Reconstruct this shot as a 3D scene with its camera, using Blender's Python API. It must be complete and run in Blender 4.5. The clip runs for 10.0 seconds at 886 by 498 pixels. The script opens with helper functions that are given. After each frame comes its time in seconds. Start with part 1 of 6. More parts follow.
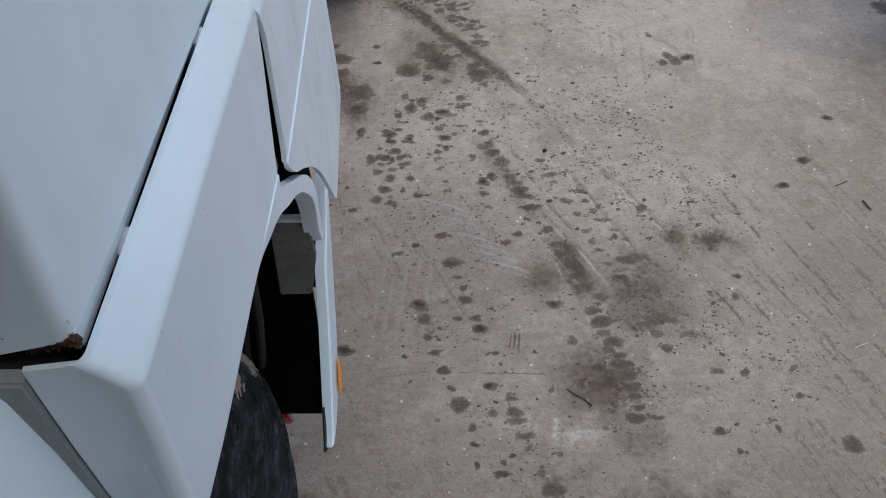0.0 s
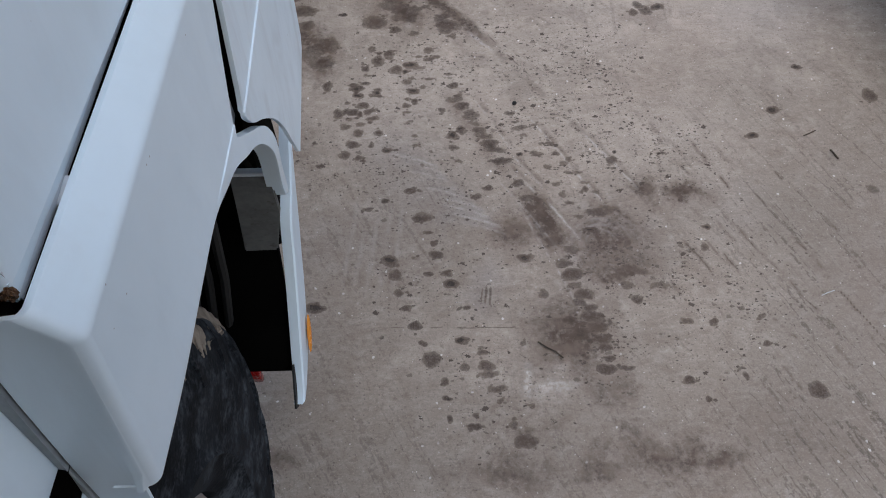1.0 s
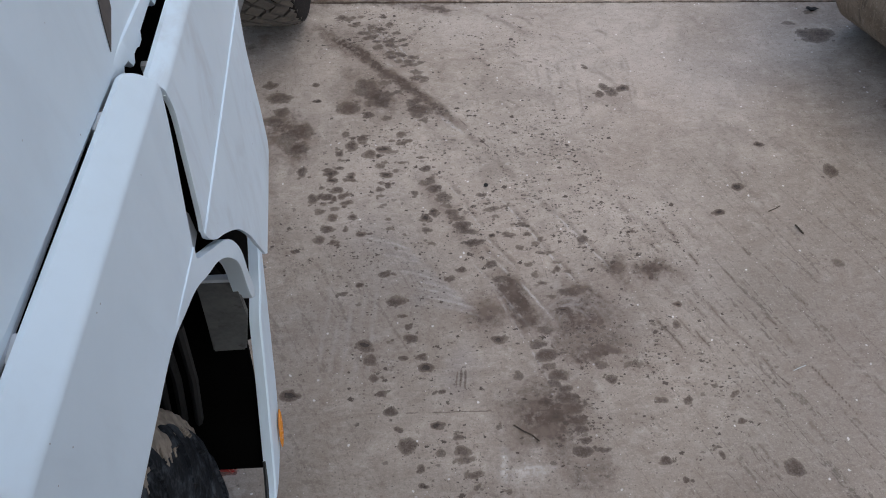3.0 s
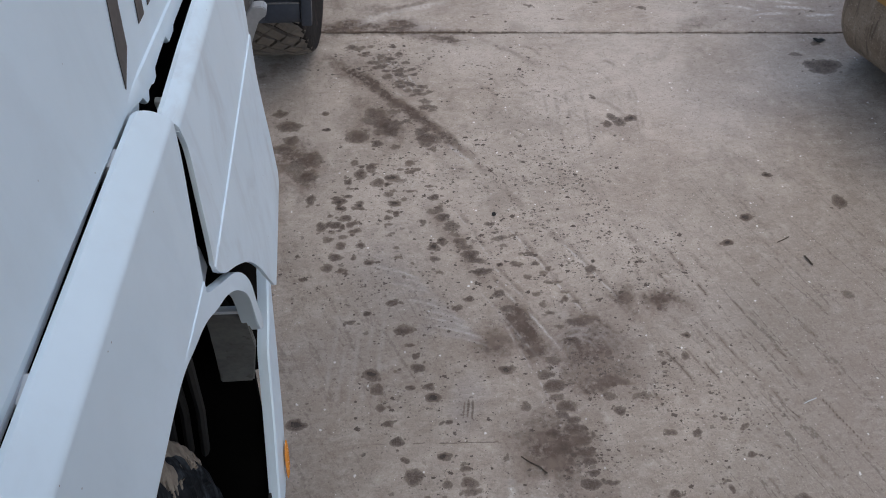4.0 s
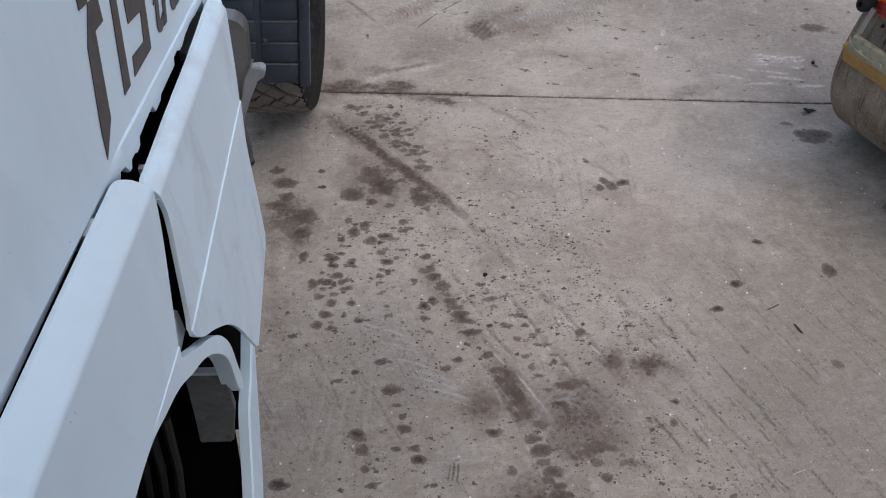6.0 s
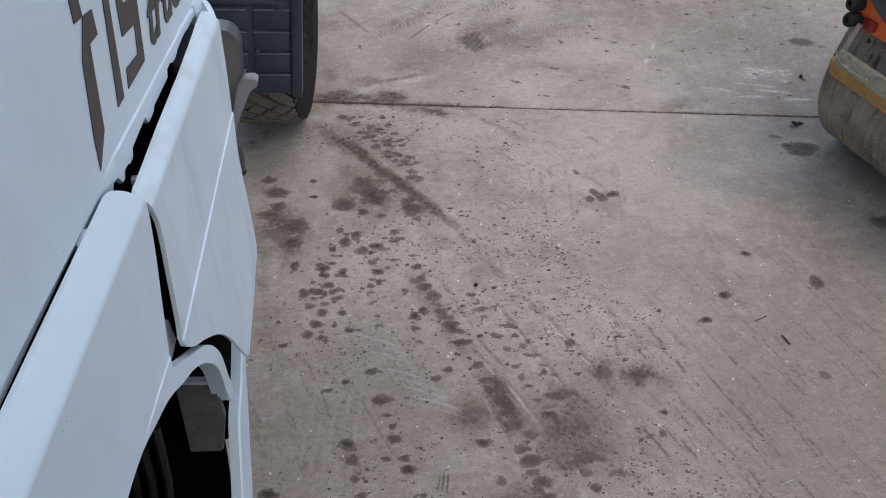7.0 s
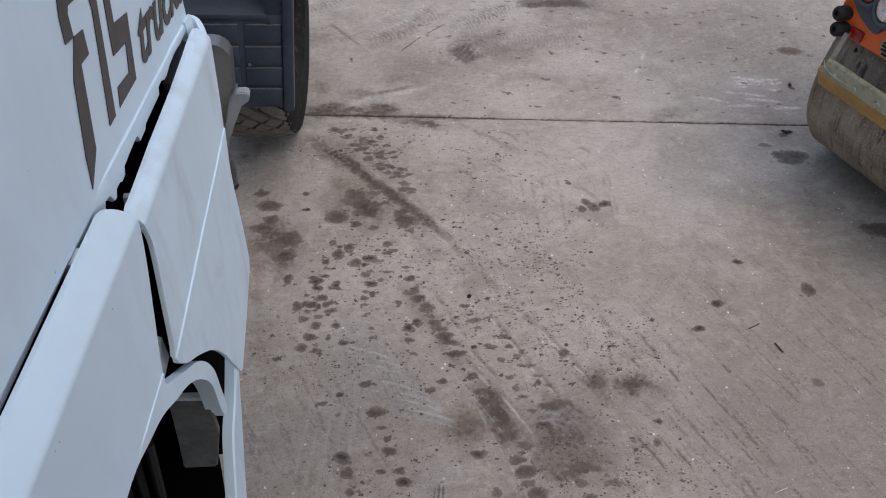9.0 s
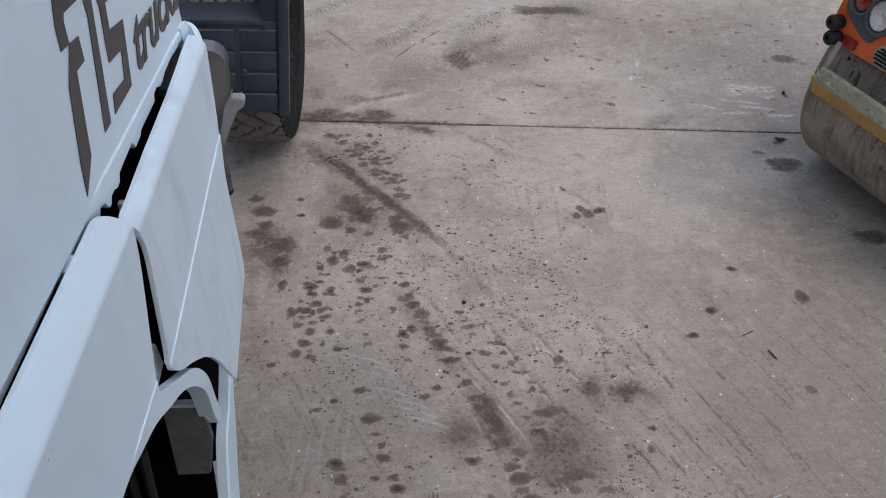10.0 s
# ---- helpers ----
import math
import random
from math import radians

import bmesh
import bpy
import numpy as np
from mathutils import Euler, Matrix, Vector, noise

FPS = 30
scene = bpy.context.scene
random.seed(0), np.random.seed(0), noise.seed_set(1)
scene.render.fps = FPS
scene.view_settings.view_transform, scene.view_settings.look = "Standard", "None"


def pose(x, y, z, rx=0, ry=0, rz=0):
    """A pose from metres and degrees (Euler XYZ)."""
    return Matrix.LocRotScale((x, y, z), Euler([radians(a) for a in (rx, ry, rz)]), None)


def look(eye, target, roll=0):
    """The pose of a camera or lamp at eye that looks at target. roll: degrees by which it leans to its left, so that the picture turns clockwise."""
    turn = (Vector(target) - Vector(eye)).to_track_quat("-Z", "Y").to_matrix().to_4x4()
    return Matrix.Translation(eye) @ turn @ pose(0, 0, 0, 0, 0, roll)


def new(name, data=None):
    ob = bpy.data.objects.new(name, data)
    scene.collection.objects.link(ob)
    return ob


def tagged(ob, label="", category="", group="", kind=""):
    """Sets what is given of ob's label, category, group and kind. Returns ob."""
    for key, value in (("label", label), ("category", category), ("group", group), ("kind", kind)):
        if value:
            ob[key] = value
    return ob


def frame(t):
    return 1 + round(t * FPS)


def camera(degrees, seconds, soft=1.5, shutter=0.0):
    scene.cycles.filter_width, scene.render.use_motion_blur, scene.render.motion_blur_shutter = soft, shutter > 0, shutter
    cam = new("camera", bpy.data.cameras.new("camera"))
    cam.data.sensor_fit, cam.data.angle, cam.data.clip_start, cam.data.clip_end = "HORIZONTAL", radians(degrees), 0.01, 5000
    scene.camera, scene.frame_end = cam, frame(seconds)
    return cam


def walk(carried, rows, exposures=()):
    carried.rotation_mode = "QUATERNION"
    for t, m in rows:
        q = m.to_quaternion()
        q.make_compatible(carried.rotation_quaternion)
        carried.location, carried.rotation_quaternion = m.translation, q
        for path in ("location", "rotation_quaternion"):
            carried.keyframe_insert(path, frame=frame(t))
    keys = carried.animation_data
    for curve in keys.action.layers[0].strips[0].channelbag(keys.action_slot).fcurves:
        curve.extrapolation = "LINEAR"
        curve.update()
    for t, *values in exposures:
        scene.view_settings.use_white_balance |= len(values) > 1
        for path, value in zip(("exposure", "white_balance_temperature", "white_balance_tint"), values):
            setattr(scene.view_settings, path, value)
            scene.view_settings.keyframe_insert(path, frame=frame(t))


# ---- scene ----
cam = camera(58.2, 10.0, 1.0)
PATH = [
    (0, (0.128, 0.02, 2.034), (0.101, 1.097, 0.348), -1.5),
    (0.5, (0.127, 0.015, 2.019), (0.155, 1.046, 0.305), 0.6),
    (1, (0.14, 0.022, 2.013), (0.176, 1.008, 0.273), 0.6),
    (1.5, (0.164, 0.046, 2.032), (0.19, 1.074, 0.317), -0.9),
    (2, (0.175, 0.053, 2.033), (0.214, 1.108, 0.334), -0.8),
    (2.5, (0.176, 0.055, 2.038), (0.242, 1.14, 0.36), 0.3),
    (3, (0.175, 0.063, 2.063), (0.253, 1.179, 0.406), 1.0),
    (3.2, (0.177, 0.067, 2.063), (0.26, 1.202, 0.419), 1.2),
    (4.5, (0.169, 0.074, 2.077), (0.22, 1.258, 0.466), 0.4),
    (5, (0.179, 0.076, 2.081), (0.226, 1.296, 0.497), 0.5),
    (5.5, (0.195, 0.084, 2.087), (0.248, 1.337, 0.529), 1.2),
    (7, (0.203, 0.077, 2.103), (0.29, 1.369, 0.578), 2.8),
    (7.5, (0.203, 0.075, 2.107), (0.296, 1.372, 0.587), 3.0),
    (8, (0.211, 0.077, 2.101), (0.308, 1.378, 0.585), 2.8),
    (8.5, (0.204, 0.078, 2.113), (0.303, 1.379, 0.598), 2.7),
    (9, (0.205, 0.078, 2.11), (0.308, 1.388, 0.602), 2.7),
    (9.5, (0.201, 0.079, 2.112), (0.313, 1.394, 0.609), 3.1),
    (10, (0.204, 0.08, 2.112), (0.321, 1.399, 0.614), 3.3),
]
walk(cam, [(t, look(eye, target, roll)) for t, eye, target, roll in PATH], [(0.0, 0.0), (10.0, 0.0)])

# ---- light: overcast sky, very soft sun ----
SUN_UP, SUN_ROUND = 70.0, 138.0
world = bpy.data.worlds.new("overcast_sky")
scene.world = world
world.use_nodes = True
wn = world.node_tree
sky = wn.nodes.new("ShaderNodeTexSky")
sky.sky_type = "NISHITA"
sky.sun_disc = False
sky.sun_elevation, sky.sun_rotation = radians(SUN_UP), radians(SUN_ROUND)
sky.air_density, sky.dust_density, sky.ozone_density = 1.0, 3.1, 1.0
wn.links.new(sky.outputs["Color"], wn.nodes["Background"].inputs["Color"])
wn.nodes["Background"].inputs["Strength"].default_value = 0.168
sun = new("sun", bpy.data.lights.new("sun", "SUN"))
sun.data.energy, sun.data.angle, sun.data.color = 0.70, radians(110), (1.0, 0.985, 0.96)
az = radians(SUN_ROUND)
sun.matrix_basis = look((math.sin(az) * math.cos(radians(SUN_UP)), math.cos(az) * math.cos(radians(SUN_UP)), math.sin(radians(SUN_UP))), (0, 0, 0))


# ---- small tools ----
def part(name, bm, material, parent=None, label="", smooth=35, crisp=180):
    """One mesh object from a bmesh, under a thing or a part."""
    bmesh.ops.recalc_face_normals(bm, faces=bm.faces)
    limit = radians(smooth)
    for f in bm.faces:
        f.smooth = smooth > 0
    for e in bm.edges:
        turn = e.calc_face_angle(0.0) if len(e.link_faces) == 2 else 0.0
        e.smooth = not (turn > limit or (turn > radians(crisp) and max(f.calc_area() for f in e.link_faces) > 0.0015))
    data = bpy.data.meshes.new(name)
    bm.to_mesh(data)
    bm.free()
    data.materials.append(material)
    ob = new(name, data)
    if parent is not None:
        ob.parent = parent
    if label:
        ob["label"] = label
    return ob


def thing(name, m, label, category, group=""):
    return_ob = new(name)
    return_ob.empty_display_size = 0.1
    return_ob.matrix_basis = m
    return tagged(return_ob, label, category, group)


def box(bm, x0, x1, y0, y1, z0, z1, bevel=0.0, segments=2):
    vs = [bm.verts.new((x, y, z)) for x in (x0, x1) for y in (y0, y1) for z in (z0, z1)]
    quads = ((0, 1, 3, 2), (4, 6, 7, 5), (0, 4, 5, 1), (2, 3, 7, 6), (0, 2, 6, 4), (1, 5, 7, 3))
    fs = [bm.faces.new([vs[i] for i in q]) for q in quads]
    if bevel:
        es = list({e for f in fs for e in f.edges})
        bmesh.ops.bevel(bm, geom=es, offset=bevel, segments=segments, affect="EDGES", profile=0.5)
    return bm


def curve(points, n=6, closed=False):
    """Points along a smooth line through the given ones."""
    p = [Vector(q) for q in points]
    out = []
    last = len(p) if closed else len(p) - 1
    for i in range(last):
        a, b = p[i], p[(i + 1) % len(p)]
        if closed:
            before, after = p[i - 1], p[(i + 2) % len(p)]
        else:
            before, after = p[max(i - 1, 0)], p[min(i + 2, len(p) - 1)]
        for k in range(n):
            t = k / n
            out.append(0.5 * (2 * a + (b - before) * t + (2 * before - 5 * a + 4 * b - after) * t * t + (3 * a - before - 3 * b + after) * t ** 3))
    if not closed:
        out.append(p[-1])
    return out


def prism(bm, outline, origin, axis_a, axis_b, depth):
    """A flat outline in the plane of two axes, given a thickness along depth."""
    o, a, b, d = Vector(origin), Vector(axis_a), Vector(axis_b), Vector(depth)
    low = [bm.verts.new(o + a * p[0] + b * p[1]) for p in outline]
    high = [bm.verts.new(v.co + d) for v in low]
    bm.faces.new(low)
    bm.faces.new(high[::-1])
    n = len(low)
    for i in range(n):
        bm.faces.new((low[i], high[i], high[(i + 1) % n], low[(i + 1) % n]))
    return bm


def lathe(bm, profile, centre, steps=72, closed=True):
    """A profile of (along, radius) turned round an axis parallel to x."""
    c = Vector(centre)
    rings = []
    for i in range(steps):
        a = 2 * math.pi * i / steps
        rings.append([bm.verts.new(c + Vector((u, r * math.cos(a), r * math.sin(a)))) for u, r in profile])
    m = len(profile)
    for i in range(steps):
        one, two = rings[i], rings[(i + 1) % steps]
        for k in range(m if closed else m - 1):
            j = (k + 1) % m
            bm.faces.new((one[k], one[j], two[j], two[k]))
    return bm


def rod(bm, points, radius, sides=10):
    """A round rod along a line of points."""
    p = [Vector(q) for q in points]
    rings = []
    for i, q in enumerate(p):
        way = (p[min(i + 1, len(p) - 1)] - p[max(i - 1, 0)]).normalized()
        side = way.orthogonal().normalized() if i == 0 else (last_side - way * last_side.dot(way)).normalized()
        last_side = side
        up = way.cross(side)
        rings.append([bm.verts.new(q + radius * (math.cos(2 * math.pi * k / sides) * side + math.sin(2 * math.pi * k / sides) * up)) for k in range(sides)])
    for one, two in zip(rings, rings[1:]):
        for k in range(sides):
            j = (k + 1) % sides
            bm.faces.new((one[k], one[j], two[j], two[k]))
    bm.faces.new(rings[0][::-1])
    bm.faces.new(rings[-1])
    return bm


def disc(bm, centre, way, radius, depth, sides=20, bevel=0.0):
    c, w = Vector(centre), Vector(way).normalized()
    side = w.orthogonal().normalized()
    up = w.cross(side)
    rings = []
    for h, r in [(0.0, radius), (depth - bevel, radius)] + ([(depth, radius - bevel)] if bevel else []):
        rings.append([bm.verts.new(c + w * h + r * (math.cos(2 * math.pi * k / sides) * side + math.sin(2 * math.pi * k / sides) * up)) for k in range(sides)])
    for one, two in zip(rings, rings[1:]):
        for k in range(sides):
            bm.faces.new((one[k], one[(k + 1) % sides], two[(k + 1) % sides], two[k]))
    bm.faces.new(rings[0][::-1])
    bm.faces.new(rings[-1])
    return bm


# ---- materials ----
def start(name):
    m = bpy.data.materials.new(name)
    m.use_nodes = True
    return m, m.node_tree, m.node_tree.nodes["Principled BSDF"]


def node(nt, kind, **values):
    n = nt.nodes.new(kind)
    for key, value in values.items():
        n.inputs[key].default_value = value
    return n


def maths(nt, op, a, b=None, c=None, clamp=False):
    n = nt.nodes.new("ShaderNodeMath")
    n.operation, n.use_clamp = op, clamp
    for slot, v in enumerate((a, b, c)):
        if v is None:
            continue
        if isinstance(v, (int, float)):
            n.inputs[slot].default_value = v
        else:
            nt.links.new(v, n.inputs[slot])
    return n.outputs[0]


def span(nt, value, low, high, to_low=0.0, to_high=1.0):
    n = nt.nodes.new("ShaderNodeMapRange")
    n.interpolation_type = "SMOOTHSTEP"
    nt.links.new(value, n.inputs["Value"])
    for key, v in (("From Min", low), ("From Max", high), ("To Min", to_low), ("To Max", to_high)):
        n.inputs[key].default_value = v
    return n.outputs["Result"]


def blend(nt, amount, one, two, mode="MIX"):
    n = nt.nodes.new("ShaderNodeMix")
    n.data_type, n.blend_type = "RGBA", mode
    for key, v in (("Factor", amount), ("A", one), ("B", two)):
        slot = next(s for s in n.inputs if s.name == key and s.type == ("VALUE" if key == "Factor" else "RGBA"))
        if isinstance(v, (int, float)):
            slot.default_value = v
        elif isinstance(v, tuple):
            slot.default_value = (*v, 1)
        else:
            nt.links.new(v, slot)
    return next(s for s in n.outputs if s.type == "RGBA")


def place(nt, scale=(1, 1, 1), turn=0.0):
    coord = nt.nodes.new("ShaderNodeTexCoord")
    m = nt.nodes.new("ShaderNodeMapping")
    m.vector_type = "TEXTURE"
    m.inputs["Scale"].default_value = tuple(1.0 / k for k in scale)
    m.inputs["Rotation"].default_value = (0, 0, radians(turn))
    nt.links.new(coord.outputs["Object"], m.inputs["Vector"])
    return m.outputs["Vector"]


def grain(nt, scale, detail=4.0, rough=0.55, where=None, warp=0.0):
    n = node(nt, "ShaderNodeTexNoise", Scale=scale, Detail=detail, Roughness=rough, Distortion=warp)
    nt.links.new(where if where is not None else place(nt), n.inputs["Vector"])
    return n.outputs["Fac"]


def bumped(nt, bsdf, height, strength, distance):
    b = node(nt, "ShaderNodeBump", Strength=strength, Distance=distance)
    nt.links.new(height, b.inputs["Height"])
    nt.links.new(b.outputs["Normal"], bsdf.inputs["Normal"])


def plain(name, one, two, rough=0.6, metal=0.0, coarse=6.0, fine=90.0, bump=0.15, depth=0.001, coat=0.0, shine=0.5, dirt=None, dirt_from=0.55, dirt_to=0.75):
    """A painted, moulded or metal surface with two scales of variation and, where given, dirt in patches."""
    m, nt, bsdf = start(name)
    a, b = grain(nt, coarse, 5), grain(nt, fine, 3)
    mix = span(nt, maths(nt, "MULTIPLY_ADD", b, 0.35, maths(nt, "MULTIPLY", a, 0.75)), 0.35, 0.75)
    colour = blend(nt, mix, one, two)
    roughness = maths(nt, "MULTIPLY_ADD", b, 0.2, rough - 0.1)
    if dirt:
        spot = span(nt, maths(nt, "MULTIPLY_ADD", b, 0.3, grain(nt, coarse * 2.2, 7, 0.65)), dirt_from, dirt_to)
        colour = blend(nt, spot, colour, dirt)
        roughness = maths(nt, "MULTIPLY_ADD", spot, 0.85 - rough, roughness, clamp=True)
    nt.links.new(colour, bsdf.inputs["Base Color"])
    nt.links.new(roughness, bsdf.inputs["Roughness"])
    bsdf.inputs["Metallic"].default_value = metal
    bsdf.inputs["Specular IOR Level"].default_value = shine
    bsdf.inputs["Coat Weight"].default_value = coat
    bsdf.inputs["Coat Roughness"].default_value = 0.12
    bumped(nt, bsdf, maths(nt, "ADD", a, b), bump, depth)
    return m


def white_paint(name, streaky):
    """White vehicle paint with road film, faint wiped streaks and a few specks."""
    m, nt, bsdf = start(name)
    film = grain(nt, 3.5, 6, 0.6)
    streak = grain(nt, 1.0, 5, 0.6, place(nt, (30, 14, 5), 0.0), 0.6)
    speck = node(nt, "ShaderNodeTexVoronoi", Scale=55.0)
    nt.links.new(place(nt), speck.inputs["Vector"])
    dot = span(nt, speck.outputs["Distance"], 0.035, 0.06, 1.0, 0.0)
    rare = span(nt, grain(nt, 21.0, 1), 0.62, 0.66)
    colour = blend(nt, span(nt, film, 0.35, 0.7), (0.700, 0.845, 0.945), (0.652, 0.790, 0.880))
    colour = blend(nt, maths(nt, "MULTIPLY", span(nt, streak, 0.42, 0.72), streaky), colour, (0.47, 0.50, 0.53))
    colour = blend(nt, maths(nt, "MULTIPLY", dot, maths(nt, "MULTIPLY", rare, 0.8)), colour, (0.16, 0.14, 0.12))
    nt.links.new(colour, bsdf.inputs["Base Color"])
    nt.links.new(span(nt, streak, 0.3, 0.8, 0.34, 0.52), bsdf.inputs["Roughness"])
    bsdf.inputs["Coat Weight"].default_value = 0.25
    bsdf.inputs["Coat Roughness"].default_value = 0.18
    bumped(nt, bsdf, grain(nt, 260.0, 2), 0.04, 0.0006)
    return m


def concrete():
    """Weathered yard concrete: broom dashes, grit, diagonal scores, oil drips and tyre prints held in the sheet's own layers."""
    m, nt, bsdf = start("yard_concrete")

    def layer_of(name):
        layer = nt.nodes.new("ShaderNodeAttribute")
        layer.attribute_name = name
        split = nt.nodes.new("ShaderNodeSeparateColor")
        nt.links.new(layer.outputs["Color"], split.inputs["Color"])
        return (*split.outputs, layer.outputs["Alpha"])

    def cells(where, scale=1.0):
        v = node(nt, "ShaderNodeTexVoronoi", Scale=scale)
        nt.links.new(where, v.inputs["Vector"])
        split = nt.nodes.new("ShaderNodeSeparateColor")
        nt.links.new(v.outputs["Color"], split.inputs["Color"])
        return v.outputs["Distance"], split.outputs

    def shaken(where, scale, amount):
        """The place, moved about by noise so that round cells turn ragged."""
        n = node(nt, "ShaderNodeTexNoise", Scale=scale, Detail=3.0, Roughness=0.6)
        nt.links.new(place(nt), n.inputs["Vector"])
        push = nt.nodes.new("ShaderNodeVectorMath")
        push.operation = "MULTIPLY_ADD"
        nt.links.new(n.outputs["Color"], push.inputs[0])
        push.inputs[1].default_value = (amount, amount, 0)
        nt.links.new(where, push.inputs[2])
        return push.outputs[0]

    dark, brown, pale, drops = layer_of("marks")
    scores_and_shade, red, blue, far_light = layer_of("wear_and_light")
    big, mid, small = grain(nt, 1.5, 5, 0.6), grain(nt, 15.0, 6, 0.62), grain(nt, 62.0, 5, 0.66)
    fine, ragged = grain(nt, 210.0, 4, 0.66), grain(nt, 120.0, 4, 0.65)
    patch = grain(nt, 4.3, 5, 0.6, None, 0.8)
    dash = grain(nt, 1.0, 5, 0.62, place(nt, (34, 105, 1), 3.0), 1.2)
    comb = grain(nt, 1.0, 5, 0.62, place(nt, (150, 9, 1), 4.0), 0.4)
    slant = grain(nt, 1.0, 5, 0.65, place(nt, (95, 7, 1), 28.0), 0.5)
    seam = grain(nt, 1.0, 3, 0.55, shaken(place(nt, (11, 0.8, 1), 28.0), 30.0, 0.16))

    colour = blend(nt, span(nt, big, 0.3, 0.72), (0.368, 0.319, 0.267), (0.470, 0.412, 0.350))
    colour = blend(nt, span(nt, mid, 0.42, 0.74, 0.0, 0.46), colour, (0.285, 0.240, 0.198))
    colour = blend(nt, span(nt, mid, 0.46, 0.28, 0.0, 0.42), colour, (0.600, 0.545, 0.480))
    cloud = grain(nt, 1.0, 6, 0.66, place(nt, (7, 13, 1), 8.0), 1.4)
    fleck = grain(nt, 1.0, 5, 0.68, place(nt, (26, 44, 1), -6.0), 1.0)
    colour = blend(nt, span(nt, cloud, 0.50, 0.67, 0.0, 0.50), colour, (0.262, 0.218, 0.178))
    colour = blend(nt, span(nt, cloud, 0.47, 0.32, 0.0, 0.34), colour, (0.560, 0.505, 0.442))
    colour = blend(nt, maths(nt, "MULTIPLY", span(nt, fleck, 0.53, 0.67, 0.0, 0.52), span(nt, patch, 0.40, 0.58, 0.35, 1.0)), colour, (0.225, 0.186, 0.152))
    colour = blend(nt, span(nt, fleck, 0.46, 0.31, 0.0, 0.36), colour, (0.600, 0.548, 0.485))
    # tints of the slab: rusty film, bluish scuffs, painted far light, drag dirt with painted shade
    colour = blend(nt, maths(nt, "MULTIPLY", red, 0.36), colour, (0.345, 0.262, 0.205))
    colour = blend(nt, maths(nt, "MULTIPLY", blue, 0.5), colour, (0.330, 0.322, 0.335))
    colour = blend(nt, maths(nt, "MULTIPLY", far_light, 0.5), colour, (0.640, 0.590, 0.525))
    colour = blend(nt, maths(nt, "MULTIPLY", scores_and_shade, 0.62), colour, (0.238, 0.212, 0.176))
    # the broom's dashes and grit
    colour = blend(nt, span(nt, dash, 0.52, 0.70, 0.0, 0.28), colour, (0.190, 0.158, 0.128))
    colour = blend(nt, span(nt, dash, 0.45, 0.32, 0.0, 0.18), colour, (0.640, 0.590, 0.525))
    colour = blend(nt, maths(nt, "MULTIPLY", span(nt, comb, 0.54, 0.70, 0.0, 0.34), span(nt, patch, 0.48, 0.62)), colour, (0.205, 0.172, 0.142))
    colour = blend(nt, span(nt, small, 0.53, 0.72, 0.0, 0.46), colour, (0.200, 0.168, 0.138))
    colour = blend(nt, span(nt, fine, 0.54, 0.70, 0.0, 0.42), colour, (0.150, 0.125, 0.102))
    colour = blend(nt, span(nt, fine, 0.45, 0.30, 0.0, 0.34), colour, (0.660, 0.610, 0.545))
    far, cell = cells(shaken(place(nt), 90.0, 0.008), 150.0)
    colour = blend(nt, maths(nt, "MULTIPLY", span(nt, cell[0], 0.92, 0.98, 0.0, 0.55), span(nt, far, 0.22, 0.46, 1.0, 0.0)), colour, (0.100, 0.084, 0.070))
    colour = blend(nt, maths(nt, "MULTIPLY", span(nt, cell[1], 0.970, 0.99, 0.0, 0.8), span(nt, far, 0.16, 0.34, 1.0, 0.0)), colour, (0.76, 0.735, 0.70))
    far, cell = cells(shaken(place(nt), 60.0, 0.012), 46.0)
    colour = blend(nt, maths(nt, "MULTIPLY", span(nt, cell[2], 0.978, 0.99, 0.0, 0.85), span(nt, far, 0.10, 0.20, 1.0, 0.0)), colour, (0.80, 0.785, 0.76))
    # diagonal scores where wheels were dragged, with thin ragged seams
    colour = blend(nt, maths(nt, "MULTIPLY", span(nt, slant, 0.54, 0.72, 0.0, 0.34), scores_and_shade), colour, (0.140, 0.120, 0.098))
    colour = blend(nt, maths(nt, "MULTIPLY", span(nt, slant, 0.44, 0.32, 0.0, 0.18), scores_and_shade), colour, (0.56, 0.525, 0.475))
    thin = span(nt, maths(nt, "ABSOLUTE", maths(nt, "SUBTRACT", seam, 0.5)), 0.004, 0.016, 1.0, 0.0)
    thin = maths(nt, "MULTIPLY", maths(nt, "MULTIPLY", thin, span(nt, small, 0.42, 0.52)), maths(nt, "MULTIPLY", scores_and_shade, 0.6))
    colour = blend(nt, thin, colour, (0.095, 0.080, 0.066))
    # chalk, soil with the truck's painted shade, drips and prints
    soil_and_shade = maths(nt, "MULTIPLY", brown, span(nt, maths(nt, "MULTIPLY_ADD", small, 0.6, maths(nt, "MULTIPLY", mid, 0.5)), 0.38, 0.66, 0.45, 1.0))
    colour = blend(nt, maths(nt, "MULTIPLY", soil_and_shade, 1.15, clamp=True), colour, blend(nt, span(nt, mid, 0.4, 0.65), (0.088, 0.064, 0.049), (0.165, 0.128, 0.100)))
    chalk = maths(nt, "MULTIPLY", pale, span(nt, small, 0.40, 0.60, 0.15, 1.0))
    colour = blend(nt, maths(nt, "MULTIPLY", chalk, 0.92, clamp=True), colour, (0.66, 0.638, 0.61))
    clump = maths(nt, "MULTIPLY", drops, span(nt, grain(nt, 11.0, 4, 0.65), 0.38, 0.64, 0.15, 1.75))
    drip = None
